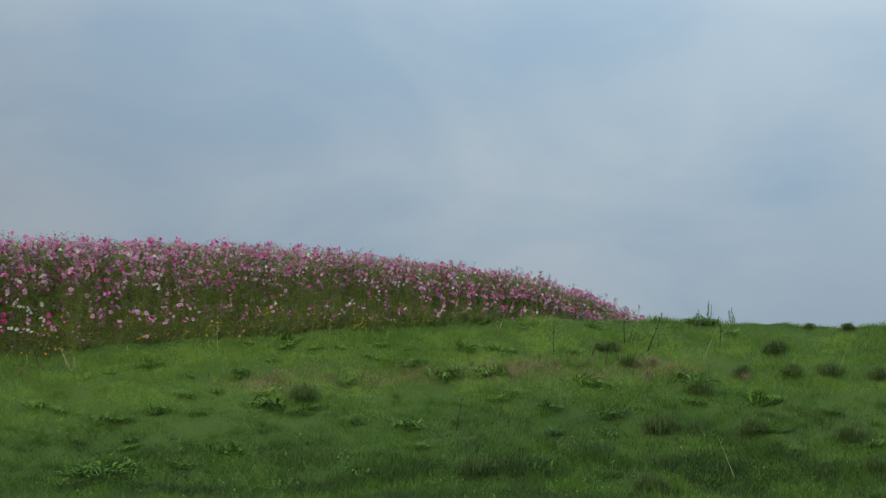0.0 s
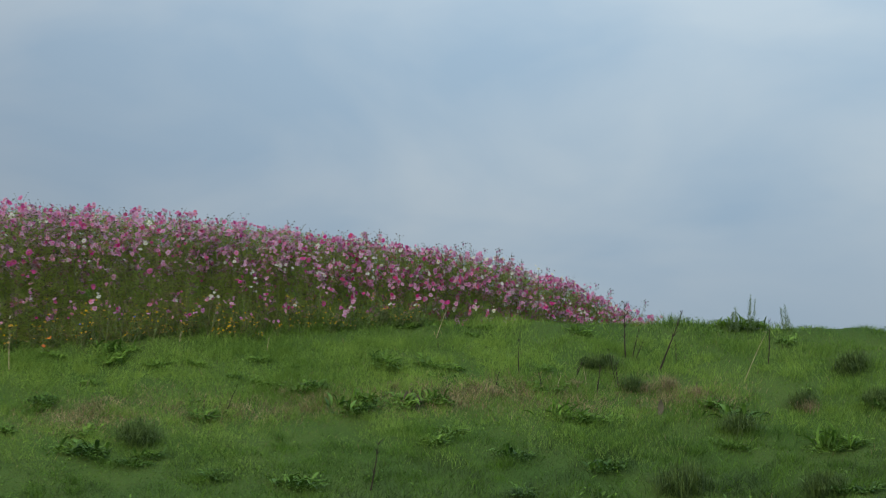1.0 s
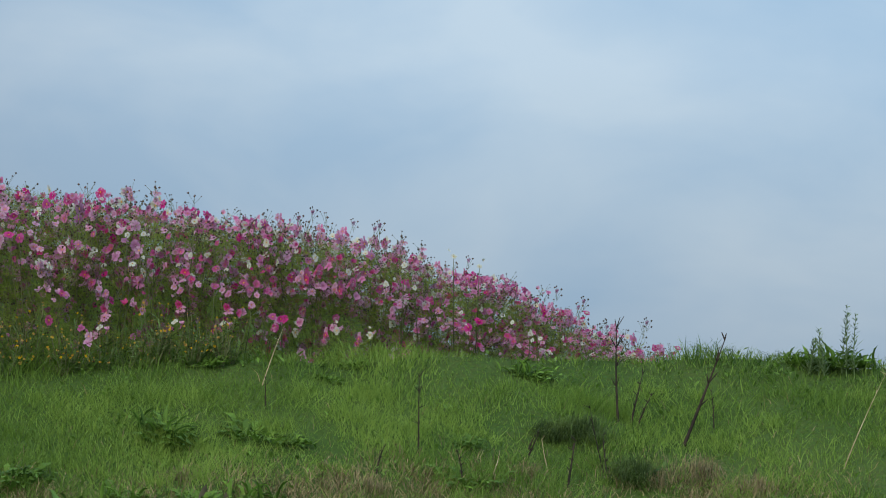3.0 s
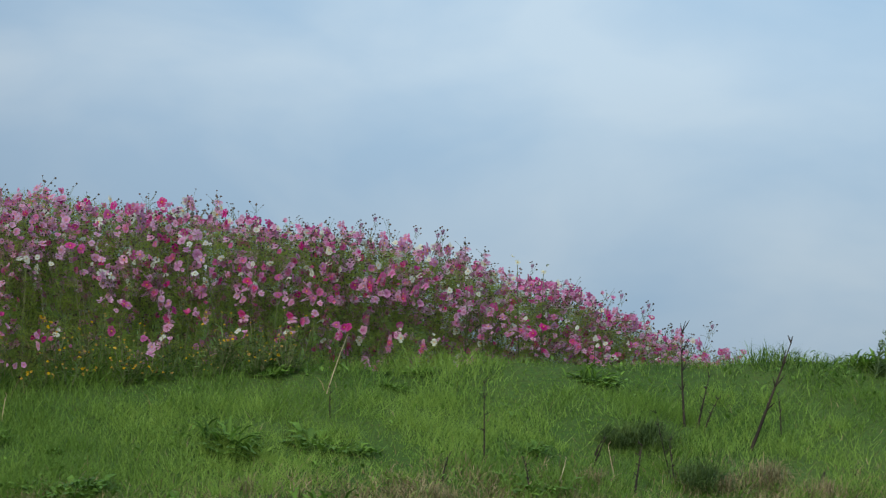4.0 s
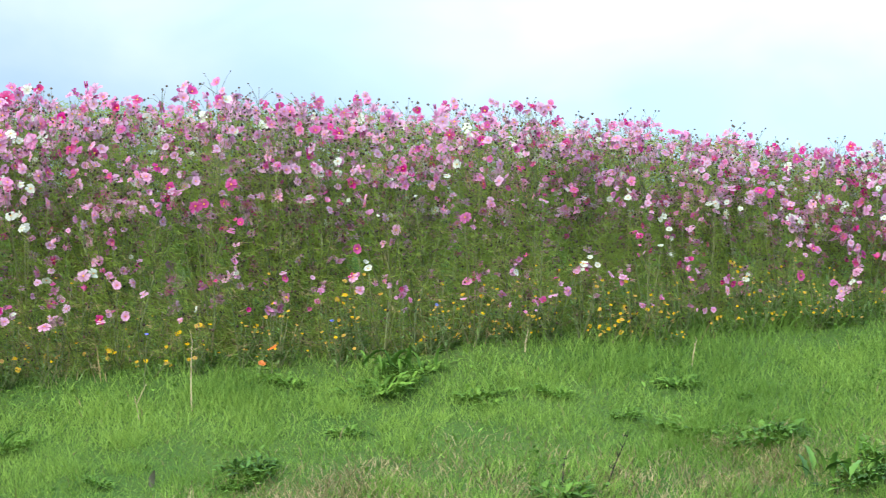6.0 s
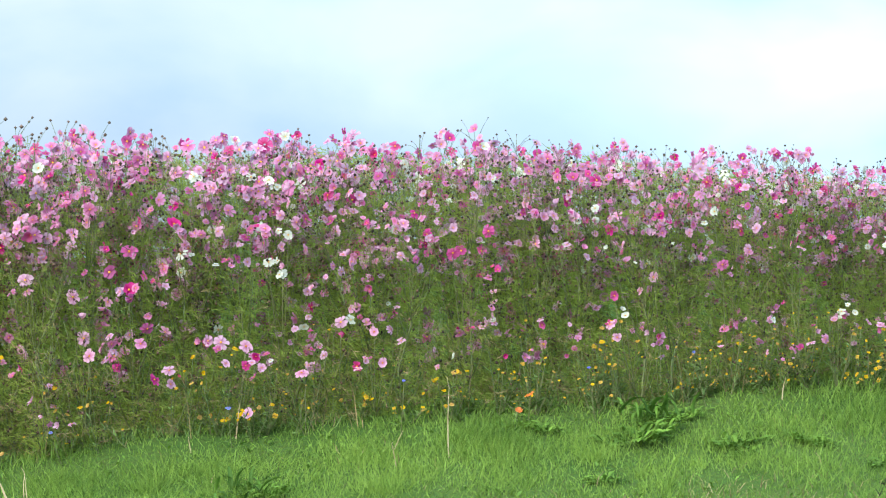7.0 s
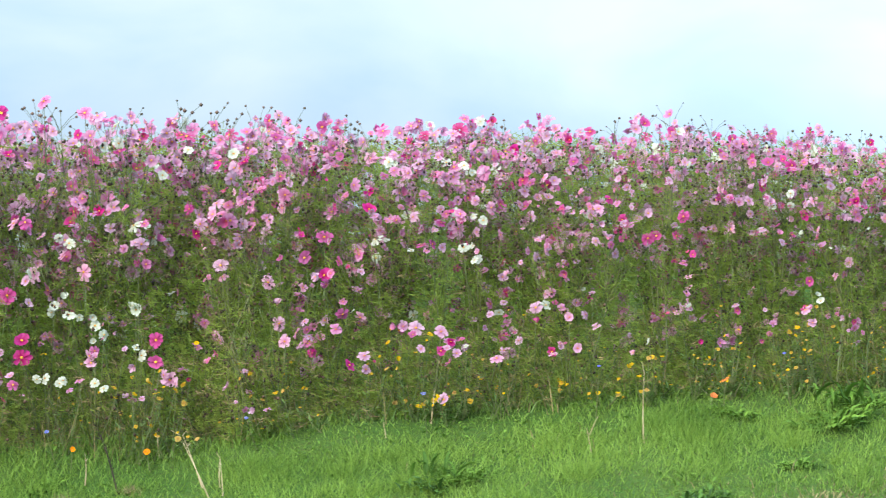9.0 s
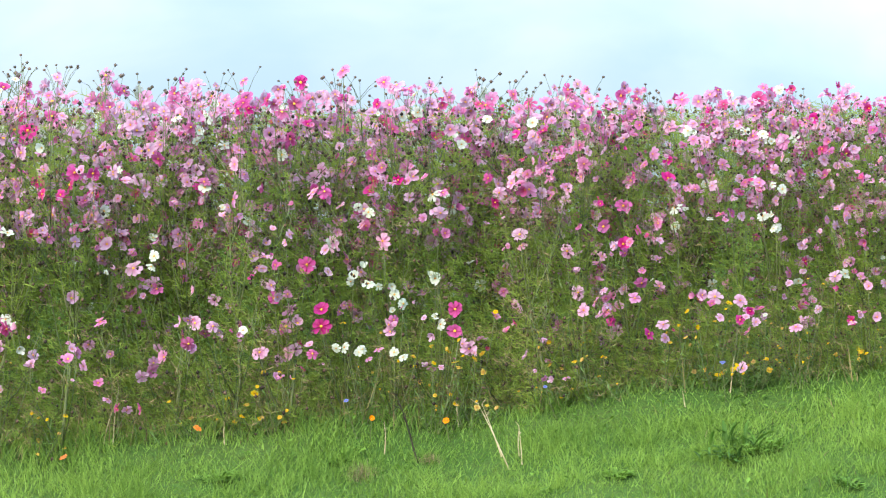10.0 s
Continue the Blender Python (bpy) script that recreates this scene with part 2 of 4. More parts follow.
# ---------------------------------------------------------------- ground
# front edge of the flower bed and the crest of the bank, by x: distance and height
EDGE_X = [-14.0, -6.45, -4.9, -3.43, -1.9, -0.3, 0.5, 1.4, 2.2, 3.2, 4.4, 12.0]
EDGE_Y = [19.6, 23.75, 24.38, 24.68, 25.08, 25.65, 25.92, 26.22, 26.3, 26.35, 26.4, 26.4]
EDGE_Z = [0.95, 1.38, 1.52, 1.69, 1.81, 1.92, 1.93, 1.945, 1.94, 1.92, 1.91, 1.75]


def edge(x):
    return np.interp(x, EDGE_X, EDGE_Y)


def ground_z(x, y):
    """Height of the ground: flat field, grassy bank, crest, and a fall behind it."""
    x, y = np.asarray(x, float), np.asarray(y, float)
    d = y - np.interp(x, EDGE_X, EDGE_Y)
    top = np.interp(x, EDGE_X, EDGE_Z)
    near = np.clip(-d, 0, 9)
    z = top - 0.45 * near + 0.004 * near ** 2
    z = np.where(z > 0.25, z, 0.25 * np.exp((z - 0.25) / 0.25))
    sink = np.interp(x, [-1.2, 0.2, 1.4, 2.4], [0.0, 0.16, 0.52, 0.45])
    back = np.clip(d, 0, None)
    s = np.clip(back / 0.9, 0, 1)
    z = z - sink * s * s * (3 - 2 * s) + np.where(x < -1, 0.05, 0.0) * np.clip(back, 0, 2)
    # an added rise, unseen behind the bed, blocks sky light between the stems
    s = np.clip((back - 1.25) / 1.5, 0, 1)
    z = z + np.interp(x, [-14, -6.3, -3.4, -1.9, -0.3, 0.6, 1.2, 1.8], [0.8, 0.8, 0.66, 0.56, 0.45, 0.4, 0.28, 0.0]) * s * s * (3 - 2 * s)
    z = np.where(back > 4, z * np.exp(-(np.maximum(back, 4) - 4) / 60), z)
    rough = np.exp(-np.clip(np.abs(y - 23) - 6, 0, None) / 6)
    lumps = 0.018 * np.sin(5.1 * x + 1.3 * np.sin(3.7 * y)) * np.sin(4.3 * y + 0.7) + 0.012 * np.sin(11.3 * x + 2.0 + 2.1 * np.sin(2.2 * x)) * np.sin(9.1 * y + 1.1 * x)
    return z + lumps * rough


def sheet():
    """One ground sheet: fine on the bank, coarse out to the horizon."""
    xs = np.unique(np.r_[-np.geomspace(12, 2600, 22), np.arange(-12, 9.01, 0.12), np.geomspace(9.2, 2600, 22)])
    ys = np.unique(np.r_[-np.geomspace(60, 2600, 14), np.arange(-55, 15, 3.0), np.arange(15, 31.01, 0.12), np.geomspace(31.5, 2600, 26)])
    gx, gy = np.meshgrid(xs, ys)
    gz = ground_z(gx, gy)
    verts = np.stack([gx.ravel(), gy.ravel(), gz.ravel()], 1)
    w = len(xs)
    faces = [(j * w + i, j * w + i + 1, (j + 1) * w + i + 1, (j + 1) * w + i) for j in range(len(ys) - 1) for i in range(w - 1)]
    return mesh_of("ground", verts, faces, earth_material(), True)


tagged(new("ground", sheet()), "grassy bank of dark earth under turf rising to a crest", "ground", kind="structure")


# ---------------------------------------------------------------- grass
def blades(name, x, y, tall, wide, lean, material, sink=0.01, thin=False):
    """Many bent, tapered blades as one mesh; arrays give foot, height, width and lean of each."""
    n = len(x)
    z = ground_z(x, y) - sink
    turn = rng.uniform(0, 2 * np.pi, n)
    face = rng.uniform(-0.9, 0.9, n)
    side = np.stack([np.cos(face), np.sin(face), np.zeros(n)], 1) * wide[:, None] / 2
    out = np.stack([np.cos(turn), np.sin(turn), np.zeros(n)], 1) * (lean * tall)[:, None]
    foot = np.stack([x, y, z], 1)
    up = np.stack([np.zeros(n), np.zeros(n), tall], 1)
    mid = foot + 0.55 * up + 0.35 * out
    tip = foot + up * (1 - 0.25 * np.minimum(lean, 1.4)[:, None]) + out
    bent = not thin
    if bent:
        verts = np.stack([foot - side, foot + side, mid + 0.75 * side, mid - 0.75 * side, tip], 1).reshape(-1, 3)
        pattern, sizes = [0, 1, 2, 3, 3, 2, 4], [0, 4]
    else:
        verts = np.stack([foot - side, foot + side, tip], 1).reshape(-1, 3)
        pattern, sizes = [0, 1, 2], [0]
    points, corners = 5 if bent else 3, len(pattern)
    me = bpy.data.meshes.new(name)
    me.vertices.add(points * n)
    me.vertices.foreach_set("co", verts.astype(np.float32).ravel())
    loops = (points * np.arange(n)[:, None] + np.array(pattern)).ravel()
    me.loops.add(corners * n)
    me.loops.foreach_set("vertex_index", loops.astype(np.int32))
    me.polygons.add(len(sizes) * n)
    starts = (corners * np.arange(n)[:, None] + np.array(sizes)).ravel()
    me.polygons.foreach_set("loop_start", starts.astype(np.int32))
    me.materials.append(material)
    me.update(calc_edges=True)
    return me


def clumps(x, y):
    """A number from 0 to 1 that says how lush the turf is at a spot."""
    v = np.sin(2.9 * x + 1.7 * np.sin(1.9 * y)) * np.sin(3.3 * y + 1.2 * np.sin(2.3 * x)) + 0.6 * np.sin(7.7 * x + 2.0) * np.sin(8.9 * y + 1.4 * np.sin(4.0 * x)) + 0.4 * np.sin(17.0 * x + 3.0 * y) * np.sin(15.0 * y)
    return np.clip(0.5 + 0.32 * v, 0, 1)


def straw_band(x, y):
    """How far the turf is bleached: a broken band along the bank below the bed."""
    d = y - edge(x)
    band = np.exp(-((d + 1.18) / 0.32) ** 2) * np.clip((x + 3.3) / 0.8, 0, 1) * np.clip((2.4 - x) / 0.8, 0, 1)
    return band * np.clip(0.25 + 1.1 * clumps(x * 1.3 + 4, y * 0.9), 0, 1)


def lawn():
    n1, n2, n3 = 265000, 210000, 15000
    x = np.r_[rng.uniform(-7.6, 5.4, n1), rng.uniform(-6.2, 5.2, n2), rng.uniform(1.0, 5.6, n3)]
    d = np.r_[-2.9 * rng.uniform(0, 1, n1) ** 0.9 + 0.12, -2.75 - 4.4 * rng.uniform(0, 1, n2), rng.uniform(0.05, 0.9, n3)]
    y = edge(x) + d
    lush = clumps(x, y)
    keep = rng.uniform(0, 1, len(x)) < 0.66 + 0.34 * lush - 0.45 * straw_band(x, y)
    x, y, d, lush = x[keep], y[keep], d[keep], lush[keep]
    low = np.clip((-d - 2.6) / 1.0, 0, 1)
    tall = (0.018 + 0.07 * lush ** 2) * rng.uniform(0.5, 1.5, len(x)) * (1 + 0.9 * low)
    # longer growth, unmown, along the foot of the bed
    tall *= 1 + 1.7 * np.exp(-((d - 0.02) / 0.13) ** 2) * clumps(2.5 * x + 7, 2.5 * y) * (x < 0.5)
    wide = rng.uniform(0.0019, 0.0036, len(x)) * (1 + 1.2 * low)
    # up: blades in plain green; the rest take the dimmed lower-bank colour
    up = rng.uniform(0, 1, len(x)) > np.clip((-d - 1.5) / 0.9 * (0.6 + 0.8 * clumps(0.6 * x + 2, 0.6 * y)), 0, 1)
    lean = rng.uniform(0.2, 1.5, len(x))
    # a growing share of blades takes the darker clump colour towards the right
    dark_mix = up & (rng.uniform(0, 1, len(x)) < np.clip(0.35 * (x - 0.2), 0, 0.6))
    return [blades("grass", x[s], y[s], tall[s], wide[s], lean[s], m, 0.01, m is GRASS_LOW_DIM) for s, m in ((up & ~dark_mix, GRASS), (dark_mix, TURF_CLUMP), (~up, GRASS_LOW_DIM))]


short, dark_turf, coarse_turf = lawn()
tagged(new("grass", short), "short lush green grass covering the bank", "grass", kind="stuff")
tagged(new("rank_grass", dark_turf), "darker green grass mixed into the turf of the crest", "grass", kind="stuff")
tagged(new("coarse_grass", coarse_turf), "coarse grass on the lower bank, coloured darker to look dimmer", "grass", kind="stuff")


def bleached():
    n = 170000
    x = rng.uniform(-4.2, 3.5, n)
    d = np.where(np.arange(n) % 9 == 0, rng.uniform(-4.5, 0.0, n), rng.uniform(-2.1, -0.2, n))
    y = edge(x) + d
    keep = rng.uniform(0, 1, n) < 0.004 + 1.0 * straw_band(x, y) ** 2.2
    x, y = x[keep], y[keep]
    return blades("dry_grass", x, y, rng.uniform(0.025, 0.08, len(x)), rng.uniform(0.002, 0.0038, len(x)), rng.uniform(0.4, 1.6, len(x)), STRAW)


def taller_clumps():
    """Clumps of longer grass strewn over the bank; the low ones take the deepened colour."""
    n = 2100
    cx = rng.uniform(-6.5, 5.0, n)
    cd = -0.3 - 5.8 * rng.uniform(0, 1, n) ** 1.5
    far = np.clip((-cd - 2.4) / 1.0, 0, 1)
    many = rng.integers(30, 140, n)
    spread = rng.uniform(0.02, 0.075, n) * (1 + 1.5 * far)
    own = np.repeat(np.arange(n), many)
    x = cx[own] + 1.4 * spread[own] * rng.normal(size=len(own))
    y = edge(cx[own]) + cd[own] + spread[own] * rng.normal(size=len(own))
    tall = rng.uniform(0.04, 0.095, n)[own] * rng.uniform(0.6, 1.25, len(own)) * (1 + 0.6 * far[own])
    wide = rng.uniform(0.0024, 0.005, len(own)) * (1 + far[own])
    lean = rng.uniform(0.2, 1.2, len(own))
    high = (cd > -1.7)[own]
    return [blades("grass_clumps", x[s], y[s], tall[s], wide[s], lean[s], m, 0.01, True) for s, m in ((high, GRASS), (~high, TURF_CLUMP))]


fresh_clumps, dark_clumps = taller_clumps()
tagged(new("grass_clumps", fresh_clumps), "clumps of longer fresh green grass on the upper bank", "grass", kind="stuff")
tagged(new("grass_clumps", dark_clumps), "clumps of longer dark green grass, dimmed further on the lower bank", "grass", kind="stuff")
tagged(new("dry_grass", bleached()), "patchy straw-coloured dry grass among the green turf", "grass", kind="stuff")


# ---------------------------------------------------------------- cosmos bed
BED_TOP_X = [-8.0, -6.3, -4.8, -3.4, -2.7, -1.9, -1.06, -0.3, 0.3, 0.74, 1.19, 1.5]
BED_TOP_Z = [2.715, 2.72, 2.735, 2.73, 2.715, 2.65, 2.585, 2.50, 2.395, 2.25, 2.08, 1.985]


def bed_top(x):
    return float(np.interp(x, BED_TOP_X, BED_TOP_Z))


def vigour(x):
    """Size of leaves and flowers along the bed: stout plants low on the bank, slight ones at its crest."""
    return float(np.interp(x, [-6.3, -4.8, -3.3, -1.9, -0.3, 0.7, 1.5], [1.0, 0.93, 0.8, 0.68, 0.54, 0.48, 0.43]))


def head_mesh(name, petals, material, cup, width, ragged, centre, seed):
    """Flower head of unit diameter that faces +z, with notched petals; centre: whether the yellow disc is in the mesh."""
    verts, faces, slots, reach = head_lists(petals, cup, width, ragged, seed)
    mats = [material]
    if centre:
        mats.append(POLLEN)
        disc(verts, faces, 0.075)
        slots += [1] * (len(faces) - len(slots))
        reach += [0.0] * (len(verts) - len(reach))
    me = mesh_of(name, verts, faces, mats, True, slots)
    me.attributes.new("reach", "FLOAT", "POINT").data.foreach_set("value", np.array(reach, dtype=np.float32))
    return me


def head_lists(petals, cup, width, ragged, seed, rows=((0.06, 0.03), (0.26, 0.82), (0.43, 1.0))):
    r = random.Random(seed)
    verts, faces, slots, reach, last = [], [], [], [], len(rows) - 1
    for i in range(petals):
        a = 2 * math.pi * i / petals + r.uniform(-0.14, 0.14)
        c, s = math.cos(a), math.sin(a)
        droop, length, twist = r.uniform(-ragged, ragged), r.uniform(0.78, 1.12), r.uniform(-0.5, 0.5)
        start = len(verts)
        for row, (rad, half) in enumerate(rows):
            rad, half = rad * length, half * width if row else half
            for k in (-1, 0, 1):
                rr = rad + (0.05 if row == last and k == 0 else 0.0) + (r.uniform(-0.03, 0.03) if row == last else 0.0)
                lift = cup * (rr * 2) ** 1.5 * 0.5 + droop * rr + (0.045 if k else 0.0) + twist * k * half * 0.6
                px, py = rr * (1 - 0.35 * cup), k * half
                verts.append((c * px - s * py, s * px + c * py, lift))
                reach.append(rr)
        for row in range(last):
            for k in range(2):
                q = start + row * 3 + k
                faces.append((q, q + 3, q + 4, q + 1))
                slots.append(0)
    return verts, faces, slots, reach


def disc(verts, faces, radius):
    """A low dome of florets."""
    start = len(verts)
    for rad, h in ((radius, 0.02), (radius * 0.6, 0.07)):
        for k in range(8):
            a = math.pi * k / 4
            verts.append((rad * math.cos(a), rad * math.sin(a), h))
    verts.append((0, 0, 0.085))
    for k in range(8):
        j = (k + 1) % 8
        faces.append((start + k, start + j, start + 8 + j, start + 8 + k))
        faces.append((start + 8 + k, start + 8 + j, start + 16))


def disc_mesh():
    verts, faces = [], []
    disc(verts, faces, 0.08)
    return mesh_of("flower_centre", verts, faces, POLLEN, True)


CENTRE = disc_mesh()
SHAPES = [(8, 0.05, 0.150, 0.16), (8, 0.35, 0.145, 0.22), (8, -0.15, 0.145, 0.30), (7, 0.80, 0.135, 0.16), (8, 0.15, 0.14, 0.42), (8, 0.2, 0.15, 0.2), (9, 0.0, 0.14, 0.25), (8, -0.3, 0.14, 0.2)]
HEADS = {tone: [[head_mesh("flower_" + tone, n, PETALS[tone], cup, wide, rag, full, 11 * i + 3) for full in (0, 1)] for i, (n, cup, wide, rag) in enumerate(SHAPES)] for tone in ("pale_pink", "pink", "rose", "magenta", "white")}
SMALL = {tone: [head_mesh("small_" + tone, n, PETALS[tone], cup, 0.16, 0.15, True, 5 + n) for n, cup in ((8, 0.1), (7, 0.5), (9, -0.1))] for tone in ("yellow", "orange", "blue")}
CREST_TONES = ["pale_pink"] * 30 + ["pink"] * 27 + ["rose"] * 14 + ["magenta"] * 17 + ["white"] * 13
TONES = ["pale_pink"] * 46 + ["pink"] * 31 + ["rose"] * 8 + ["magenta"] * 11 + ["white"] * 4


def bud_mesh():
    bm = bmesh.new()
    bmesh.ops.create_uvsphere(bm, u_segments=7, v_segments=5, radius=0.5)
    for v in bm.verts:
        v.co.z *= 0.85
        if v.co.z < -0.2:
            v.co.x *= 1.25
            v.co.y *= 1.25
    me = bpy.data.meshes.new("bud")
    bm.to_mesh(me)
    bm.free()
    me.materials.append(BUD)
    return me


BUD_MESH = bud_mesh()


def facing(r, up=0.5, spread=0.72):
    """A turn that makes a head look out of the bed, each its own way."""
    way = Vector((r.gauss(0.05, spread), -0.85 + r.gauss(0, 0.25), up + r.gauss(0, spread * 0.7))).normalized()
    return way.to_track_quat("Z", "Y").to_matrix().to_4x4() @ pose(0, 0, 0, 0, 0, r.uniform(0, 360))


def feather(fv, ff, slots, root, r, coarse=1.0, dry=0.0):
    """One finely cut leaf: thread-like leaflets on both sides of a rib."""
    a = r.uniform(0, 2 * math.pi)
    out = Vector((math.cos(a), math.sin(a), r.uniform(-0.1, 0.9))).normalized()
    side = out.cross(Vector((r.gauss(0, 1), r.gauss(0, 1), r.gauss(0, 1)))).normalized()
    length = r.uniform(0.045, 0.09) * coarse ** 0.6
    dead = 1 if r.random() < max(dry, 0.22 if root.z < 0.4 else 0.07) else 0
    for k in range(9):
        foot = root + out * length * (0.1 + 0.9 * k / 8)
        way_out = out if k == 8 else (out * 0.5 + side * (1 if k % 2 else -1) + Vector((r.gauss(0, 0.45), r.gauss(0, 0.45), 0.25 + r.gauss(0, 0.45)))).normalized()
        tip = foot + way_out * length * r.uniform(0.28, 0.5)
        w = Vector((-way_out.z * 0.3 + 0.5, 0.2, abs(way_out.x) + 0.2)).normalized() * r.uniform(0.0010, 0.0020) * coarse
        n = len(fv)
        fv += [foot - w, foot + w, tip]
        ff.append((n, n + 1, n + 2))
        slots.append(dead)


def blossom_mesh(tips, knobs, seed, size=0.060, palette=TONES, upright=1.0):
    """The flowers and buds of a plant deep in the bed, too crowded to tell apart, as one mesh."""
    r = random.Random(seed)
    tones = ["pale_pink", "pink", "rose", "magenta", "white"]
    verts, faces, slots, reach, own = [], [], [], [], []
    for tip in tips:
        n, cup, wide, rag = r.choice(SHAPES)
        hv, hf, _, hr = head_lists(n, cup, wide, rag, r.random(), ((0.06, 0.04), (0.42, 1.0)))
        m = Matrix.Translation(tip) @ Matrix.Diagonal((1, 1, upright, 1)) @ facing(r, 0.45) @ Matrix.Scale(size * (r.triangular(0.6, 1.3, 0.9) if r.random() < 0.74 else r.uniform(0.4, 0.65)), 4)
        start, slot, luck = len(verts), tones.index(r.choice(palette)), r.random()
        verts += [m @ Vector(v) for v in hv]
        faces += [tuple(start + i for i in f) for f in hf]
        slots += [slot] * len(hf)
        reach += hr
        own += [luck] * len(hv)
        if r.random() < 0.7:
            start = len(verts)
            verts += [m @ Vector(v) for v in ((0.1, 0, 0.03), (0, 0.1, 0.03), (-0.1, 0, 0.03), (0, -0.1, 0.03), (0, 0, 0.085))]
            faces += [tuple(start + i for i in f) for f in ((0, 1, 4), (1, 2, 4), (2, 3, 4), (3, 0, 4))]
            slots += [6] * 4
            reach += [0.0] * 5
            own += [luck] * 5
    for tip in knobs:
        start, s = len(verts), 0.0068 * r.uniform(0.7, 1.4)
        verts += [tip + Vector(v) * s for v in ((1, 0, 0), (0, 1, 0), (-1, 0, 0), (0, -1, 0), (0, 0, 1), (0, 0, -1))]
        faces += [tuple(start + i for i in f) for f in ((0, 1, 4), (1, 2, 4), (2, 3, 4), (3, 0, 4), (1, 0, 5), (2, 1, 5), (3, 2, 5), (0, 3, 5))]
        slots += [5] * 8
        reach += [0.0] * 6
        own += [0.0] * 6
    me = mesh_of("blossoms", verts, faces, [PETALS[t] for t in tones] + [BUD, POLLEN], True, slots)
    me.attributes.new("reach", "FLOAT", "POINT").data.foreach_set("value", np.array(reach, dtype=np.float32))
    me.attributes.new("own", "FLOAT", "POINT").data.foreach_set("value", np.array(own, dtype=np.float32))
    return me


def plant_variant(seed, low_heads, high_heads, buds, leafy=430):
    """Stems, feathery leaves and stem tips of one cosmos plant 1.25 m tall."""
    r = random.Random(seed)
    sv, sf, fv, ff, slots = [], [], [], [], []
    spine = [Vector((0, 0, -0.03))]
    for i in range(1, 6):
        spine.append(Vector((r.uniform(-0.03, 0.03) * i, r.uniform(-0.03, 0.03) * i, 0.2 * i)))
    tube(sv, sf, spine, [0.006, 0.0055, 0.005, 0.004, 0.0032, 0.002], 4)
    tips, knobs, ways = [], [], [spine]

    def on_spine(z):
        t = min(max(z / 0.2, 0), 4.999)
        return spine[int(t)].lerp(spine[int(t) + 1], t - int(t))

    def branch(z, reach, front=0.0):
        a = r.uniform(0, 2 * math.pi)
        tip = Vector((reach * math.cos(a), reach * math.sin(a) - front, z))
        root = on_spine(max(0.04, z - r.uniform(0.22, 0.45)))
        tip.x += root.x
        tip.y += root.y
        way = bend(root, tip, (0.25 * (tip.x - root.x), 0.25 * (tip.y - root.y), -0.05), 3)
        tube(sv, sf, way, [0.0026, 0.002, 0.0014, 0.0010], 3)
        ways.append(way)
        return tip

    def twin(tip):
        """A second flower on a short side stalk."""
        other = tip + Vector((r.uniform(-0.055, 0.055), r.uniform(-0.05, 0.01), r.uniform(-0.06, 0.03)))
        tube(sv, sf, [tip.lerp(other, 0.2) - Vector((0, 0, 0.06)), other], [0.0013, 0.0010], 3)
        return other

    while len(tips) < high_heads:
        tips.append(branch(1.19 - 0.56 * r.random() ** 1.45, r.uniform(0.03, 0.22), 0.08))
        for _ in range(r.choice((0, 1, 2, 3))):
            tips.append(twin(tips[-1]))
    most = len(tips) + low_heads
    while len(tips) < most:
        tips.append(branch(0.17 + 0.72 * r.random() ** 0.75, r.uniform(0.06, 0.2), 0.15))
        for _ in range(r.choice((0, 1, 2, 4))):
            tips.append(twin(tips[-1]))
    for s in range(buds // 3):
        # a spray of buds on forking threads
        top = branch(1.06 + 0.17 * r.random() if s else r.uniform(0.6, 1.0), r.uniform(0.05, 0.24), 0.05)
        (tips if s == 1 else knobs).append(top)
        for _ in range(4):
            tip = top + Vector((r.uniform(-0.07, 0.07), r.uniform(-0.05, 0.05), r.uniform(-0.04, 0.05)))
            tube(sv, sf, [top - Vector((0, 0, r.uniform(0.05, 0.1))), top.lerp(tip, 0.6) - Vector((0, 0, 0.02)), tip], [0.0012, 0.0010, 0.0008], 3)
            knobs.append(tip)
    # feathery leaves along the stems, and thick low growth about the foot
    for c in range(leafy):
        if c < 260:
            way = r.choice(ways)
            t = r.random() * (len(way) - 1) * (0.86 if way is not spine else 1.0)
            i = int(t)
            root = way[i].lerp(way[i + 1], t - i)
        else:
            a, reach = r.uniform(0, 2 * math.pi), 0.2 * math.sqrt(r.random())
            root = Vector((reach * math.cos(a), reach * math.sin(a), 0.75 * r.random()))
        if root.z > 1.12 or (root.z > 0.92 and r.random() < 0.6):
            continue
        feather(fv, ff, slots, root, r)
    stems = mesh_of("stem", sv, sf, STEM, True)
    leaves = mesh_of("foliage", fv, ff, [FEATHER, WITHERED], False, slots)
    # dry seed heads on the shorter stalks
    dv, df = [], []
    for _ in range(150):
        way = r.choice(ways[1:])
        p = way[-1].lerp(way[1], r.uniform(0.0, 1.0) ** 0.8) + Vector((r.gauss(0, 0.08), r.gauss(-0.11, 0.07), r.gauss(0, 0.06)))
        p.z = min(p.z, 1.1, way[-1].z - 0.02)
        start, s = len(dv), 0.0060 * r.uniform(0.5, 1.3)
        dv += [p + Vector(v) * s for v in ((1, 0, 0), (0, 1, 0), (-1, 0, 0), (0, -1, 0), (0, 0, 1.3), (0, 0, -1.1))]
        df += [tuple(start + i for i in f) for f in ((0, 1, 4), (1, 2, 4), (2, 3, 4), (3, 0, 4), (1, 0, 5), (2, 1, 5), (3, 2, 5), (0, 3, 5))]
    seeds = mesh_of("seed_spray", dv, df, SEED, True)
    return stems, leaves, tips, knobs, seeds


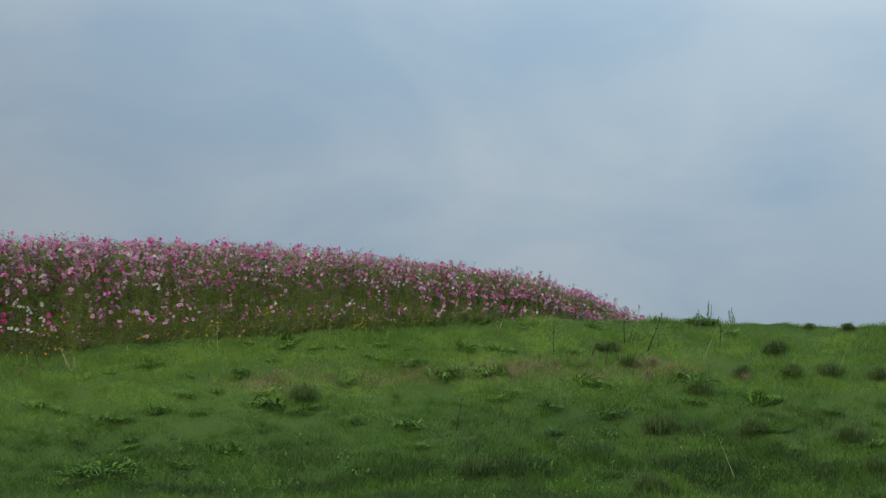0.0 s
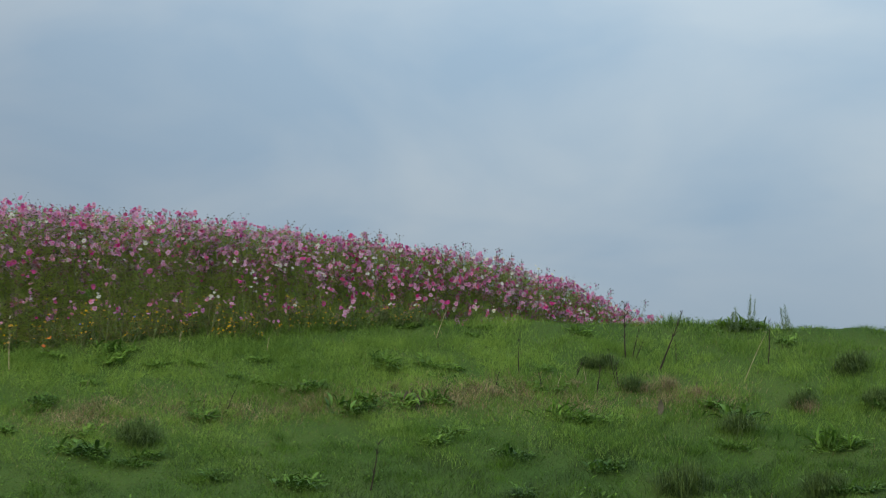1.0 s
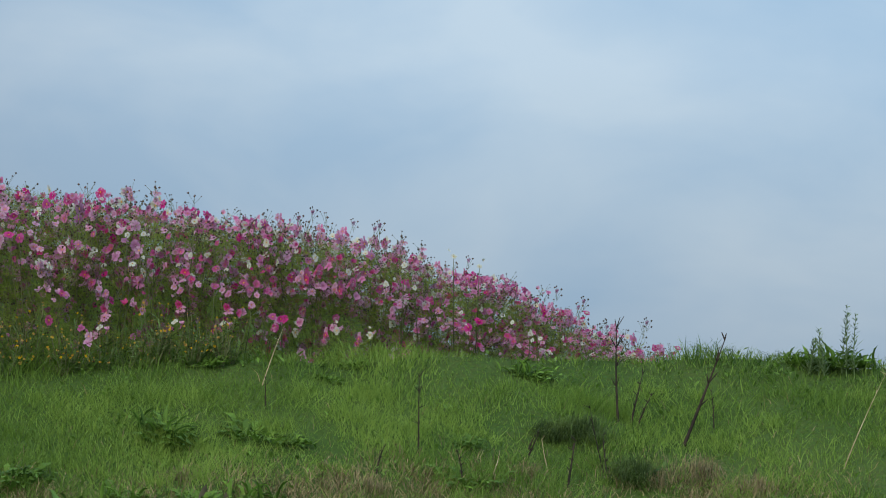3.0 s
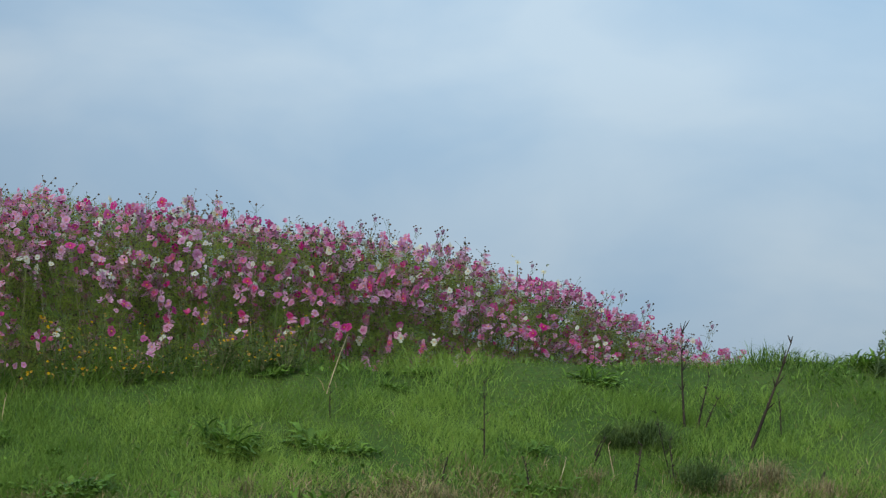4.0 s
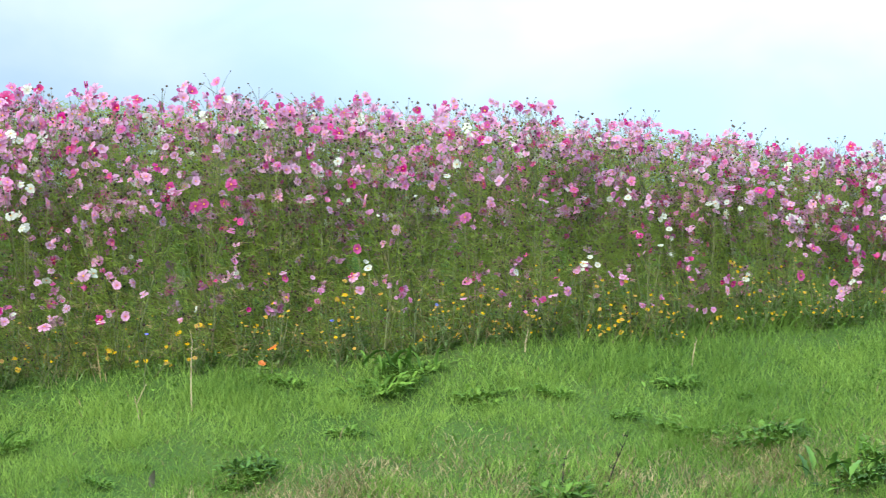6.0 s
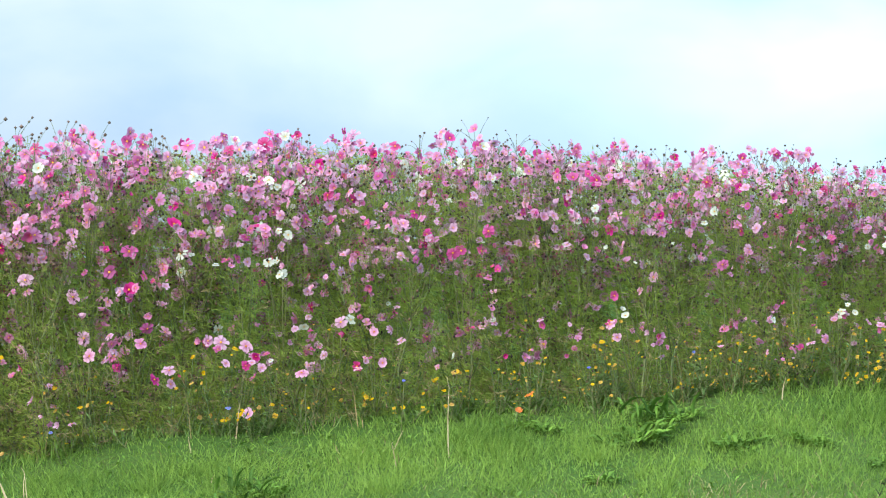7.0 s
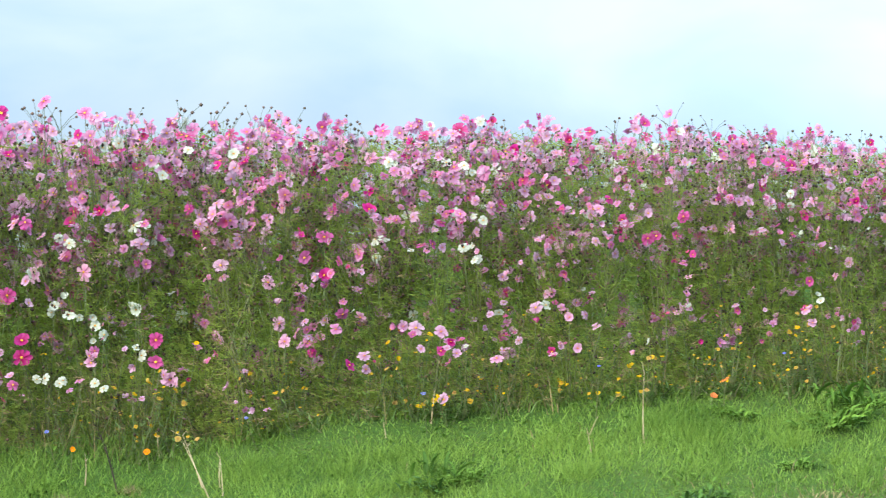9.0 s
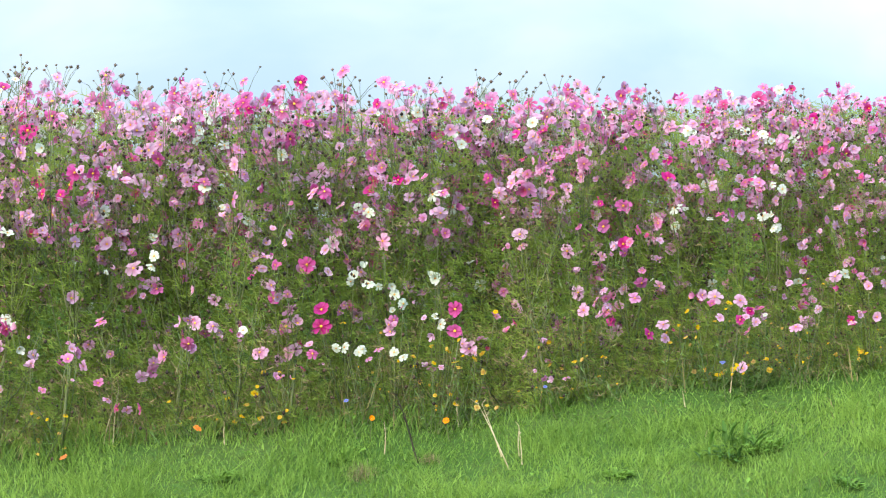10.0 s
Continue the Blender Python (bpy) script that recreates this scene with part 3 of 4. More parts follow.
FRONT = [plant_variant(100 + i, 31, 48, 15, 380) for i in range(9)]
REAR = [plant_variant(300 + i, 14, 66, 12, 320) for i in range(8)]
CREST = [plant_variant(500 + i, 24, 34, 21, 290) for i in range(8)]
CROWDED = [blossom_mesh(v[2], v[3], 40 + i) for i, v in enumerate(REAR)]
CROWDED_CREST = [blossom_mesh(v[2], v[3], 60 + i, 0.066, CREST_TONES, 1.2) for i, v in enumerate(CREST)]
pick = random.Random(5)


def set_head(plant, place, size, tone, r, split, spread):
    shape = r.choices(range(8), (20, 16, 12, 11, 8, 14, 11, 8))[0]
    m = Matrix.Translation(place) @ facing(r, 0.45, spread) @ Matrix.Scale(size, 4)
    head = part("flower_head", HEADS[tone][shape][0 if split else 1], plant, m)
    if split:
        part("flower_centre", CENTRE, head, Matrix.Translation((0, 0, 0.01)))
    return head


COSMOS_LABELS = {0: "tall cosmos plant with feathery leaves and many pink flowers", 1: "cosmos plant deep in the bed with crowded pink flowers", 2: "slight cosmos plant near the crest with small pink flowers"}


def cosmos(x, d, row):
    y = float(edge(x)) + d
    k = vigour(x)
    r = random.Random(int(1e4 * (x + 20)) + row)
    z = float(ground_z(x, y)) - 0.01
    tall = max(0.3, (bed_top(x) - z) * r.uniform(0.92, 1.065) + (0.03 * d if row else 0))
    which = r.randrange(8)
    stems, leaves, tips, knobs, seeds = (CREST if x > -1.0 else REAR if row else FRONT)[which]
    plant = thing("cosmos_plant", x, y, COSMOS_LABELS[2 if x > -0.6 else (1 if row > 1 else 0)], "flower", "cosmos plants of the bed", z)
    f = tall / 1.25
    broad = max(f, k) * 1.0
    m = Matrix.Diagonal((broad, broad, f, 1))
    part("stem", stems, plant, m)
    part("foliage", leaves, plant, m)
    tagged(part("seed_spray", seeds, plant, m), "small dry brown seed heads", kind="stuff")
    if row or x > -1.0:
        tagged(part("blossoms", (CROWDED_CREST if x > -1.0 else CROWDED)[which], plant, m), kind="stuff")
        return plant
    for tip in tips:
        at = plant.location + m @ tip
        if tip.z < 0.8 and noise.noise((3.4 * at.x + 1.9 * at.z, 5.0, 3.4 * at.z - 1.1 * at.x)) < -0.2 + 0.14 * (0.8 - tip.z):
            continue
        low = tip.z < 0.8
        set_head(plant, m @ tip, (0.049 if low else 0.056) * k * (r.triangular(0.6, 1.3, 0.9) if r.random() < 0.72 else r.uniform(0.35, 0.6)), r.choice(TONES), r, x < -5.2, 1.1 if low else 0.72)
    for tip in knobs:
        part("bud", BUD_MESH, plant, Matrix.Translation(m @ tip) @ Matrix.Scale(0.0098 * k * r.uniform(0.7, 1.4), 4))
    return plant


front_plants = []
for row, depth in enumerate((0.06, 0.34, 0.68, 1.1)):
    x = -7.3 + 0.07 * row
    while x < 1.44:
        k = vigour(x)
        back = float(np.interp(x, [-0.8, 1.5], [0.0, 0.5]))
        made = cosmos(x + pick.uniform(-0.05, 0.05) * k, (depth + pick.uniform(-0.08, 0.08)) * (0.5 + 0.5 * k) + back, row)
        if row == 0:
            front_plants.append(made)
        x += (0.20 + 0.05 * row) * k * pick.uniform(0.85, 1.15)


def thicket():
    """Feathery leaves that fill the bed between the plants."""
    r = random.Random(21)
    fv, ff, slots = [], [], []
    for _ in range(31000):
        x = -7.3 + 8.8 * r.random()
        k = vigour(x)
        d = (0.02 + 1.25 * r.random() ** 1.7) * (0.5 + 0.5 * k) + float(np.interp(x, [-0.8, 1.5], [0.0, 0.5]))
        y = float(edge(x)) + d
        z = float(ground_z(x, y))
        h = (bed_top(x) - z) * (0.80 if d < 0.35 * k else 0.88) * r.random()
        feather(fv, ff, slots, Vector((x, y, z + h)), r, 0.25 + 0.75 * k)
    for _ in range(9000):
        x = -7.6 + 8.9 * r.random()
        k = vigour(x)
        y = float(edge(x)) + r.uniform(0.7, 2.6) * k + float(np.interp(x, [-0.8, 1.5], [0.0, 0.5]))
        z = float(ground_z(x, y))
        feather(fv, ff, slots, Vector((x, y, z + (bed_top(x) - z) * (0.95 if k > 0.62 else 0.85) * r.random() ** 0.7)), r, 1.6 * k)
    for _ in range(6500):
        x = -7.6 + 7.4 * r.random() ** 1.25
        k = vigour(x)
        y = float(edge(x)) + r.uniform(0.12, 0.8) * k
        z = float(ground_z(x, y))
        feather(fv, ff, slots, Vector((x, y, z + 0.62 * k * r.random())), r, 1.35 * k, 0.24)
    # close growth under the upper flowers, and down to the grass at the foot
    for _ in range(15000):
        x = -7.6 + 8.7 * r.random()
        k = vigour(x)
        y = float(edge(x)) + r.uniform(0.25, 1.2) * k + float(np.interp(x, [-0.8, 1.5], [0.0, 0.5]))
        z = float(ground_z(x, y))
        feather(fv, ff, slots, Vector((x, y, z + (bed_top(x) - z) * r.uniform(0.62, 0.92 if x < -0.8 else 0.86))), r, 1.25 * k)
    for _ in range(6000):
        x = -7.6 + 6.0 * r.random()
        k = vigour(x)
        y = float(edge(x)) + r.uniform(-0.03, 0.2) * k
        z = float(ground_z(x, y))
        feather(fv, ff, slots, Vector((x, y, z + 0.34 * k * r.random() ** 1.3)), r, k, 0.34)
    return mesh_of("cosmos_leaves", fv, ff, [FEATHER, WITHERED], False, slots)


tagged(new("cosmos_leaves", thicket()), "dense feathery green cosmos leaves filling the flower bed", "foliage", kind="stuff")


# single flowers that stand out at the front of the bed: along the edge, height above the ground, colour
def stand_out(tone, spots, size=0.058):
    r = random.Random(len(spots))
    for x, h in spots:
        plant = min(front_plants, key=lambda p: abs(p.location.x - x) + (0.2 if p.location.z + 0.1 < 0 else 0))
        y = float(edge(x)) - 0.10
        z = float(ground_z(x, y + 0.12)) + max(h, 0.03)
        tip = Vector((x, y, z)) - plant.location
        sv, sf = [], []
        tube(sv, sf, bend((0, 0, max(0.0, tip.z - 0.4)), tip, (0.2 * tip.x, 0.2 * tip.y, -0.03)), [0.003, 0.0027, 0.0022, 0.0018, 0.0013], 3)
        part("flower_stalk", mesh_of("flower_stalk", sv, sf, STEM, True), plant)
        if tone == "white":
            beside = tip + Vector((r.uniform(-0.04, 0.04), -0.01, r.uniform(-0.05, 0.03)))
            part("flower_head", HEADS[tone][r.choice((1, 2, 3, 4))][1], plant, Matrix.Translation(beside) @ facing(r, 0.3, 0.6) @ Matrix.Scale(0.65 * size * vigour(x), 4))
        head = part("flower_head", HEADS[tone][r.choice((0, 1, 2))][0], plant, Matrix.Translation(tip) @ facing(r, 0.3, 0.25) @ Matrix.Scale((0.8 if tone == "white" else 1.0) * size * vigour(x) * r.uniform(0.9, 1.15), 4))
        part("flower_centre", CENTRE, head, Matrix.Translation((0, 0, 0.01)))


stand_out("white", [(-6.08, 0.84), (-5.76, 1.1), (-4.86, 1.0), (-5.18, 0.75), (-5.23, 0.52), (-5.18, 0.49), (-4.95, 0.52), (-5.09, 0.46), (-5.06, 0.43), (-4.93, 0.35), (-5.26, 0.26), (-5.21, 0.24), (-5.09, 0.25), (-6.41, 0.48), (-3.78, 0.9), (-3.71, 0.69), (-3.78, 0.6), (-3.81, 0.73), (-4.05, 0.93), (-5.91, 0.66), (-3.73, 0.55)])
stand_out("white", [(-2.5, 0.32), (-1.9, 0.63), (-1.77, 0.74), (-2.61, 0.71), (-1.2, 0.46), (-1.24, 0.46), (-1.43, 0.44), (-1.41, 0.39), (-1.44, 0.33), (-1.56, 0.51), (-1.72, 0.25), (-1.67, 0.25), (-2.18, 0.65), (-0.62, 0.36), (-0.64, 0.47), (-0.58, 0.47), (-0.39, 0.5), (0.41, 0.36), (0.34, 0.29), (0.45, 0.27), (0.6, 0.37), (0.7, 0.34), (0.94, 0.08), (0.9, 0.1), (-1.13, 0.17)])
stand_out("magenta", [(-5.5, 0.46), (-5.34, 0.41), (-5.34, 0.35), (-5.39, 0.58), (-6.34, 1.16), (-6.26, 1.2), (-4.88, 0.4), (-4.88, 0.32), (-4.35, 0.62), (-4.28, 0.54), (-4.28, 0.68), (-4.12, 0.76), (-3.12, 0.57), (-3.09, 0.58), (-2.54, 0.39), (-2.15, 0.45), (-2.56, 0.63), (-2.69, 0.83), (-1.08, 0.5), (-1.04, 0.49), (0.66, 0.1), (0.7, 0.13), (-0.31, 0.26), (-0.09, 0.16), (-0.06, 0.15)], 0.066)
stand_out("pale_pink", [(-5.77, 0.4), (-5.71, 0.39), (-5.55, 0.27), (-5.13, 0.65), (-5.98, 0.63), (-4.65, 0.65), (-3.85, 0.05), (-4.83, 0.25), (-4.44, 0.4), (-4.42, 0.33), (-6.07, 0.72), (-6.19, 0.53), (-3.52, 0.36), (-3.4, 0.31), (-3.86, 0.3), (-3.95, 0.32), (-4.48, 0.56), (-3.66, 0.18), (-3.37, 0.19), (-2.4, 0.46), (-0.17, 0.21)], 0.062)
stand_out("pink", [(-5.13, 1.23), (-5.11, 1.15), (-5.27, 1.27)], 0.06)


def herb(name, x, y, tone, heads, tall, size, label, group, spread=0.09):
    """Low annual with thin stems, small leaves and a few small flowers."""
    r = random.Random(int(1e4 * (x + 30)))
    plant = thing(name, x, y, label, "flower", group)
    sv, sf, lv, lf = [], [], [], []
    for i in range(heads):
        tip = Vector((r.uniform(-spread, spread), r.uniform(-spread * 0.6, spread * 0.4), tall * r.uniform(0.45, 1.1)))
        way = bend((0, 0, -0.02), tip, (0.2 * tip.x, 0.2 * tip.y, 0.0))
        tube(sv, sf, way, [0.002, 0.0018, 0.0016, 0.0013, 0.001], 3)
        for p in way[1:4]:
            for _ in range(4):
                out = Vector((r.uniform(-1, 1), r.uniform(-1, 1), r.uniform(-0.2, 0.8))).normalized() * r.uniform(0.02, 0.05)
                w = Vector((out.y, -out.x, 0.3 * abs(out.x) + 0.004)).normalized() * 0.003
                n = len(lv)
                lv += [p - w * 0.4, p + out * 0.55 - w, p + out, p + out * 0.55 + w]
                lf.append((n, n + 1, n + 2, n + 3))
        part("flower_head", r.choice(SMALL[tone]), plant, Matrix.Translation(tip) @ facing(r, 0.8, 0.5) @ Matrix.Scale(size * r.uniform(0.75, 1.2), 4))
    tagged(part("stem", mesh_of("stem", sv, sf, STEM, True), plant), kind="stuff")
    tagged(part("foliage", mesh_of("foliage", lv, lf, UNDER), plant), kind="stuff")
    return plant


for i in range(135):
    if i % 3 == 0:
        x = -6.9 + 6.7 * ((i // 3 + pick.uniform(0, 1)) / 45) ** 0.62
    else:
        x = min(-0.1, x + pick.gauss(0, 0.09))
    k = vigour(x)
    herb("corn_marigold", x, float(edge(x)) + pick.uniform(-0.09, 0.02), "yellow", pick.choice((2, 3, 4, 6) if x < -3.0 else (4, 6, 7)), pick.choice((0.08, 0.14, 0.22, 0.30, 0.40)) * k, pick.choice((0.014, 0.019, 0.026)) * k, "low yellow corn marigold at the foot of the cosmos bed", "marigolds along the bed", 0.11 * k)
for x, h in ((-2.84, 0.08), (-4.88, 0.10), (-5.16, 0.07), (-5.76, 0.07), (-6.2, 0.07), (-2.9, 0.06)):
    herb("pot_marigold", x, float(edge(x)) - 0.17, "orange", 1, h + 0.03, 0.038, "orange pot marigold at the edge of the grass", "pot marigolds", 0.025)
for x in (-5.2, -4.5, -3.9, -3.3, -2.6, -2.2):
    herb("cornflower", x, float(edge(x)) - 0.14, "blue", 1, 0.26 * vigour(x), 0.02, "blue cornflower among the low yellow flowers", "cornflowers", 0.07)


def undergrowth():
    """Small leaves and dry stalks along the foot of the bed."""
    n = 15000
    x = rng.uniform(-7.4, 1.4, n)
    y = edge(x) + rng.uniform(-0.05, 0.5, n)
    k = np.interp(x, [-6.3, -0.3, 1.5], [1.0, 0.6, 0.45])
    return blades("undergrowth", x, y, rng.uniform(0.02, 0.11, n) * k, rng.uniform(0.003, 0.006, n) * k, rng.uniform(0.4, 1.6, n), UNDER)


tagged(new("undergrowth", undergrowth()), "mixed low green herbs at the foot of the flower bed", "undergrowth", kind="stuff")


def litter():
    n = 900
    x = np.r_[rng.uniform(-7.4, -1.2, 500), rng.uniform(-7.4, -4.9, 400)]
    y = edge(x) + rng.uniform(-0.08, 0.3, n)
    k = np.interp(x, [-6.3, -0.3, 1.5], [1.0, 0.6, 0.45])
    return blades("withered_stalks", x, y, rng.uniform(0.06, 0.34, n) * k, rng.uniform(0.0015, 0.003, n), rng.uniform(0.1, 0.9, n), WITHERED)


tagged(new("withered_stalks", litter()), "thin brown withered stalks low in the flower bed", "undergrowth", kind="stuff")


# ---------------------------------------------------------------- weeds on the bank
def dock_leaf(seed, material):
    """One broad pointed leaf of unit length that arches along +x, folded at the midrib and wavy at the rim."""
    r = random.Random(seed)
    verts, faces = [], []
    steps = 10
    for i in range(steps + 1):
        t = i / steps
        half = 0.13 * math.sin(math.pi * min(1.0, 0.08 + t * 0.92)) ** 0.7 * (1 - 0.35 * t) if i < steps else 0.004
        if t < 0.15:
            half = 0.02
        elif i < steps:
            half *= 1.12 if i % 2 else 0.86
        x, z = t - 0.12 * t * t, 0.75 * t - 0.62 * t * t
        for k in (-1, 0, 1):
            verts.append((x, k * half, z + abs(k) * half * 0.45 + (r.uniform(-0.02, 0.02) if k else 0)))
    for i in range(steps):
        for k in range(2):
            q = 3 * i + k
            faces.append((q, q + 3, q + 4, q + 1))
    return mesh_of("leaf", verts, faces, material, True)


DOCK_LEAVES = {0: [dock_leaf(s, DOCK) for s in range(3)], 1: [dock_leaf(s + 9, BROADLEAF) for s in range(3)]}


def dock(x, y, wide, bright):
    r = random.Random(int(1e3 * (x + 20) + 77 * y))
    plant = thing("dock_weed", x, y, "bright green broad-leaved dock rosette in the grass" if bright else "dark green broad-leaved weed rosette in the grass", "weed", "dock weeds on the bank")
    for i in range(r.randint(22, 28)):
        a = 137.5 * i + r.uniform(-25, 25)
        size = (0.48 if bright else 0.36) * min(wide, 0.42) * r.uniform(0.5, 1.1)
        part("leaf", r.choice(DOCK_LEAVES[bright]), plant, pose(r.gauss(0, 0.18) * wide, r.gauss(0, 0.17) * wide, r.uniform(-0.03, 0.05) * min(wide, 0.5), r.uniform(-15, 15), r.uniform(-64, -8) if bright else r.uniform(-50, 8), a) @ Matrix.Diagonal((size, size * (r.uniform(0.4, 0.7) if bright else r.uniform(0.7, 1.1)), size, 1)))
    return plant


FULL = []
for spots, bright in (
    ([(-2.86, 23.9, 0.2), (-1.02, 24.46, 0.2), (1.26, 25.16, 0.2), (-0.73, 24.12, 0.42), (2.0, 24.79, 0.42), (-2.53, 23.13, 0.44), (-2.07, 23.16, 0.3), (-1.07, 22.94, 0.4), (0.39, 23.73, 0.33), (1.01, 23.79, 0.37), (2.64, 23.69, 0.33), (2.96, 25.04, 0.3), (-2.34, 21.2, 0.8), (-4.3, 21.5, 0.86), (-4.15, 22.68, 0.43), (-3.69, 22.92, 0.37), (-3.82, 23.97, 0.2), (-2.95, 22.09, 0.58), (0.29, 22.27, 0.37), (-1.49, 21.69, 0.46)], 0),
    ([(-3.78, 24.03, 0.28), (-2.39, 24.72, 0.29), (-0.49, 24.91, 0.27), (-0.63, 24.32, 0.24), (-0.12, 24.47, 0.29), (0.87, 25.89, 0.2), (0.78, 24.46, 0.48), (2.6, 24.41, 0.43), (1.95, 26.31, 0.18), (2.06, 26.32, 0.25), (2.17, 26.31, 0.2)], 1),
):
    for x, y, wide in spots:
        dock(x, y, wide, bright)
        FULL.append((x, y, wide, bright))


def leafy_weed_mesh(seed, material, many=130, fine=1.0):
    """Low, ragged clump of many small arching leaves, a metre wide before scaling."""
    r = random.Random(seed)
    verts, faces = [], []
    long, lean = r.uniform(0.15, 0.24), r.uniform(-0.5, 0.5)
    for _ in range(many):
        along = r.gauss(0, long)
        root = Vector((along, lean * along + r.gauss(0, 0.15), r.uniform(-0.04, 0.03)))
        a = math.atan2(root.y, root.x) + r.gauss(0, 0.9)
        out, size = Vector((math.cos(a), math.sin(a), 0)), fine * r.uniform(0.12, 0.34)
        rise, half = r.uniform(0.2, 1.5), size * r.uniform(0.07, 0.16)
        side = Vector((-math.sin(a), math.cos(a), r.uniform(-0.5, 0.5))) * half
        mid, tip = root + size * (0.5 * out + Vector((0, 0, 0.62 * rise))), root + size * (out + Vector((0, 0, 0.75 * rise - 0.1)))
        fold = Vector((0, 0, 0.35 * half))
        n = len(verts)
        verts += [root - 0.3 * side, root + 0.3 * side, mid - side + fold, mid, mid + side + fold, tip]
        faces += [(n, n + 3, n + 2), (n, n + 1, n + 3), (n + 1, n + 4, n + 3), (n + 2, n + 3, n + 5), (n + 3, n + 4, n + 5)]
    return mesh_of("leafy_weed", verts, faces, material)


WEEDS = [[leafy_weed_mesh(s + 7 * k, m) for s in range(5)] for k, m in enumerate((WEED, LOW_WEED))]
LARGE_WEEDS = [[leafy_weed_mesh(s + 31 + 7 * k, m, 420, 0.5) for s in range(5)] for k, m in enumerate((WEED, LOW_WEED))]


def on_slope(x, y):
    """A pose on the ground, sheared to lie along it."""
    rise = Matrix.Identity(4)
    rise[2][1] = float(ground_z(x, y + 0.1) - ground_z(x, y - 0.1)) / 0.2
    rise[2][0] = float(ground_z(x + 0.1, y) - ground_z(x - 0.1, y)) / 0.2
    return pose(x, y, float(ground_z(x, y))) @ rise


def leafy_weed(x, y, wide, turn, fresh=0):
    plant = thing("leafy_weed", x, y, "low fresh green leafy weed clump in the grass" if fresh else "low dark green leafy weed clump in the turf", "weed", "leafy weeds on the bank")
    m = Matrix.Translation(-plant.location) @ on_slope(x, y) @ pose(0, 0, 0, 0, 0, turn) @ Matrix.Diagonal((wide, wide, wide * 0.62, 1))
    tagged(part("foliage", (LARGE_WEEDS if wide > 0.26 else WEEDS)[fresh][turn % 5], plant, m), kind="stuff")


for i, (x, y, wide, bright) in enumerate(FULL):
    leafy_weed(x + 0.15 * wide, y + 0.1 * wide, wide * 0.95, 29 * i, bright)
for i, (x, y, wide) in enumerate([(-4.2, 23.85, 0.13), (-5.61, 23.66, 0.13), (-3.35, 23.73, 0.13), (-2.77, 24.6, 0.15), (-2.07, 24.6, 0.19), (-2.53, 24.27, 0.13), (-1.85, 24.64, 0.13), (-1.78, 24.6, 0.15), (-2.02, 24.51, 0.13), (-1.53, 24.51, 0.13), (-0.49, 24.88, 0.22), (-0.16, 25.07, 0.26), (0.01, 25.04, 0.14), (0.64, 25.19, 0.14), (0.13, 25.65, 0.14), (-1.13, 24.77, 0.11), (-0.33, 25.56, 0.15), (0.22, 25.8, 0.13), (-1.29, 24.45, 0.25), (-0.34, 24.4, 0.2), (-1.36, 24.8, 0.17)]):
    leafy_weed(x, y, wide, 47 * i, 1)
for i, (x, y, wide) in enumerate([(2.41, 26.06, 0.18), (-2.42, 24.58, 0.26), (-2.86, 23.84, 0.28), (-1.6, 22.89, 0.26), (-0.12, 24.46, 0.25), (0.0, 24.05, 0.23), (0.63, 24.9, 0.25), (-1.03, 24.43, 0.25), (-1.72, 23.83, 0.25), (1.82, 24.92, 0.25), (-2.56, 23.16, 0.26), (-2.18, 23.07, 0.32), (2.78, 22.38, 0.45), (-4.94, 23.07, 0.25), (-5.24, 23.97, 0.14), (-3.37, 23.33, 0.26), (0.58, 22.83, 0.33)]):
    leafy_weed(x, y, wide, 31 * i + 11, int(y > float(edge(x)) - 1.8))
for i in range(70):
    x, far = pick.uniform(-5.2, 4.6), 1.3 + 4.2 * pick.random() ** 0.8
    leafy_weed(x, float(edge(x)) - far, pick.uniform(0.13, 0.28) + 0.05 * (far - 1.3), 61 * i + 5, int(far < 2.0))


def tussock_mesh(seed, material, many=900):
    """Dense tuft of fine arching blades, a metre wide before scaling."""
    r = np.random.default_rng(seed)
    verts, faces = [], []
    for _ in range(many):
        a, reach = r.uniform(0, 2 * math.pi), r.uniform(0.08, 0.6)
        tall = 0.62 * (1 - 0.75 * reach) * r.uniform(0.5, 1.15)
        root = Vector((0.19 * r.normal(), 0.17 * r.normal(), -0.04))
        out = Vector((math.cos(a), math.sin(a), 0)) * reach
        side = Vector((-math.sin(a), math.cos(a), 0)) * r.uniform(0.003, 0.0065)
        n = len(verts)
        mid, tip = root + 0.45 * out + Vector((0, 0, 0.8 * tall)), root + out + Vector((0, 0, tall * r.uniform(0.35, 1.0)))
        verts += [root - side, root + side, mid + 0.8 * side, mid - 0.8 * side, tip]
        faces += [(n, n + 1, n + 2, n + 3), (n + 3, n + 2, n + 4)]
    return mesh_of("grass_tussock", verts, faces, material)


TUFTS = [tussock_mesh(s, TUSSOCK) for s in range(4)]
DRY_TUFTS = [tussock_mesh(s + 20, STRAW, 170) for s in range(2)]


def tussock(x, y, wide, turn, dry):
    label = "straw-coloured tuft of arching dry grass on the bank" if dry else "dark coarse grass tussock on the green bank"
    tuft = tagged(new("grass_tussock", (DRY_TUFTS if dry else TUFTS)[turn % (2 if dry else 4)]), label, "grass tussock", "tussocks on the bank")
    tuft.matrix_world = on_slope(x, y) @ pose(0, 0, 0, 0, 0, 67 * turn) @ Matrix.Scale(wide * 0.85, 4)


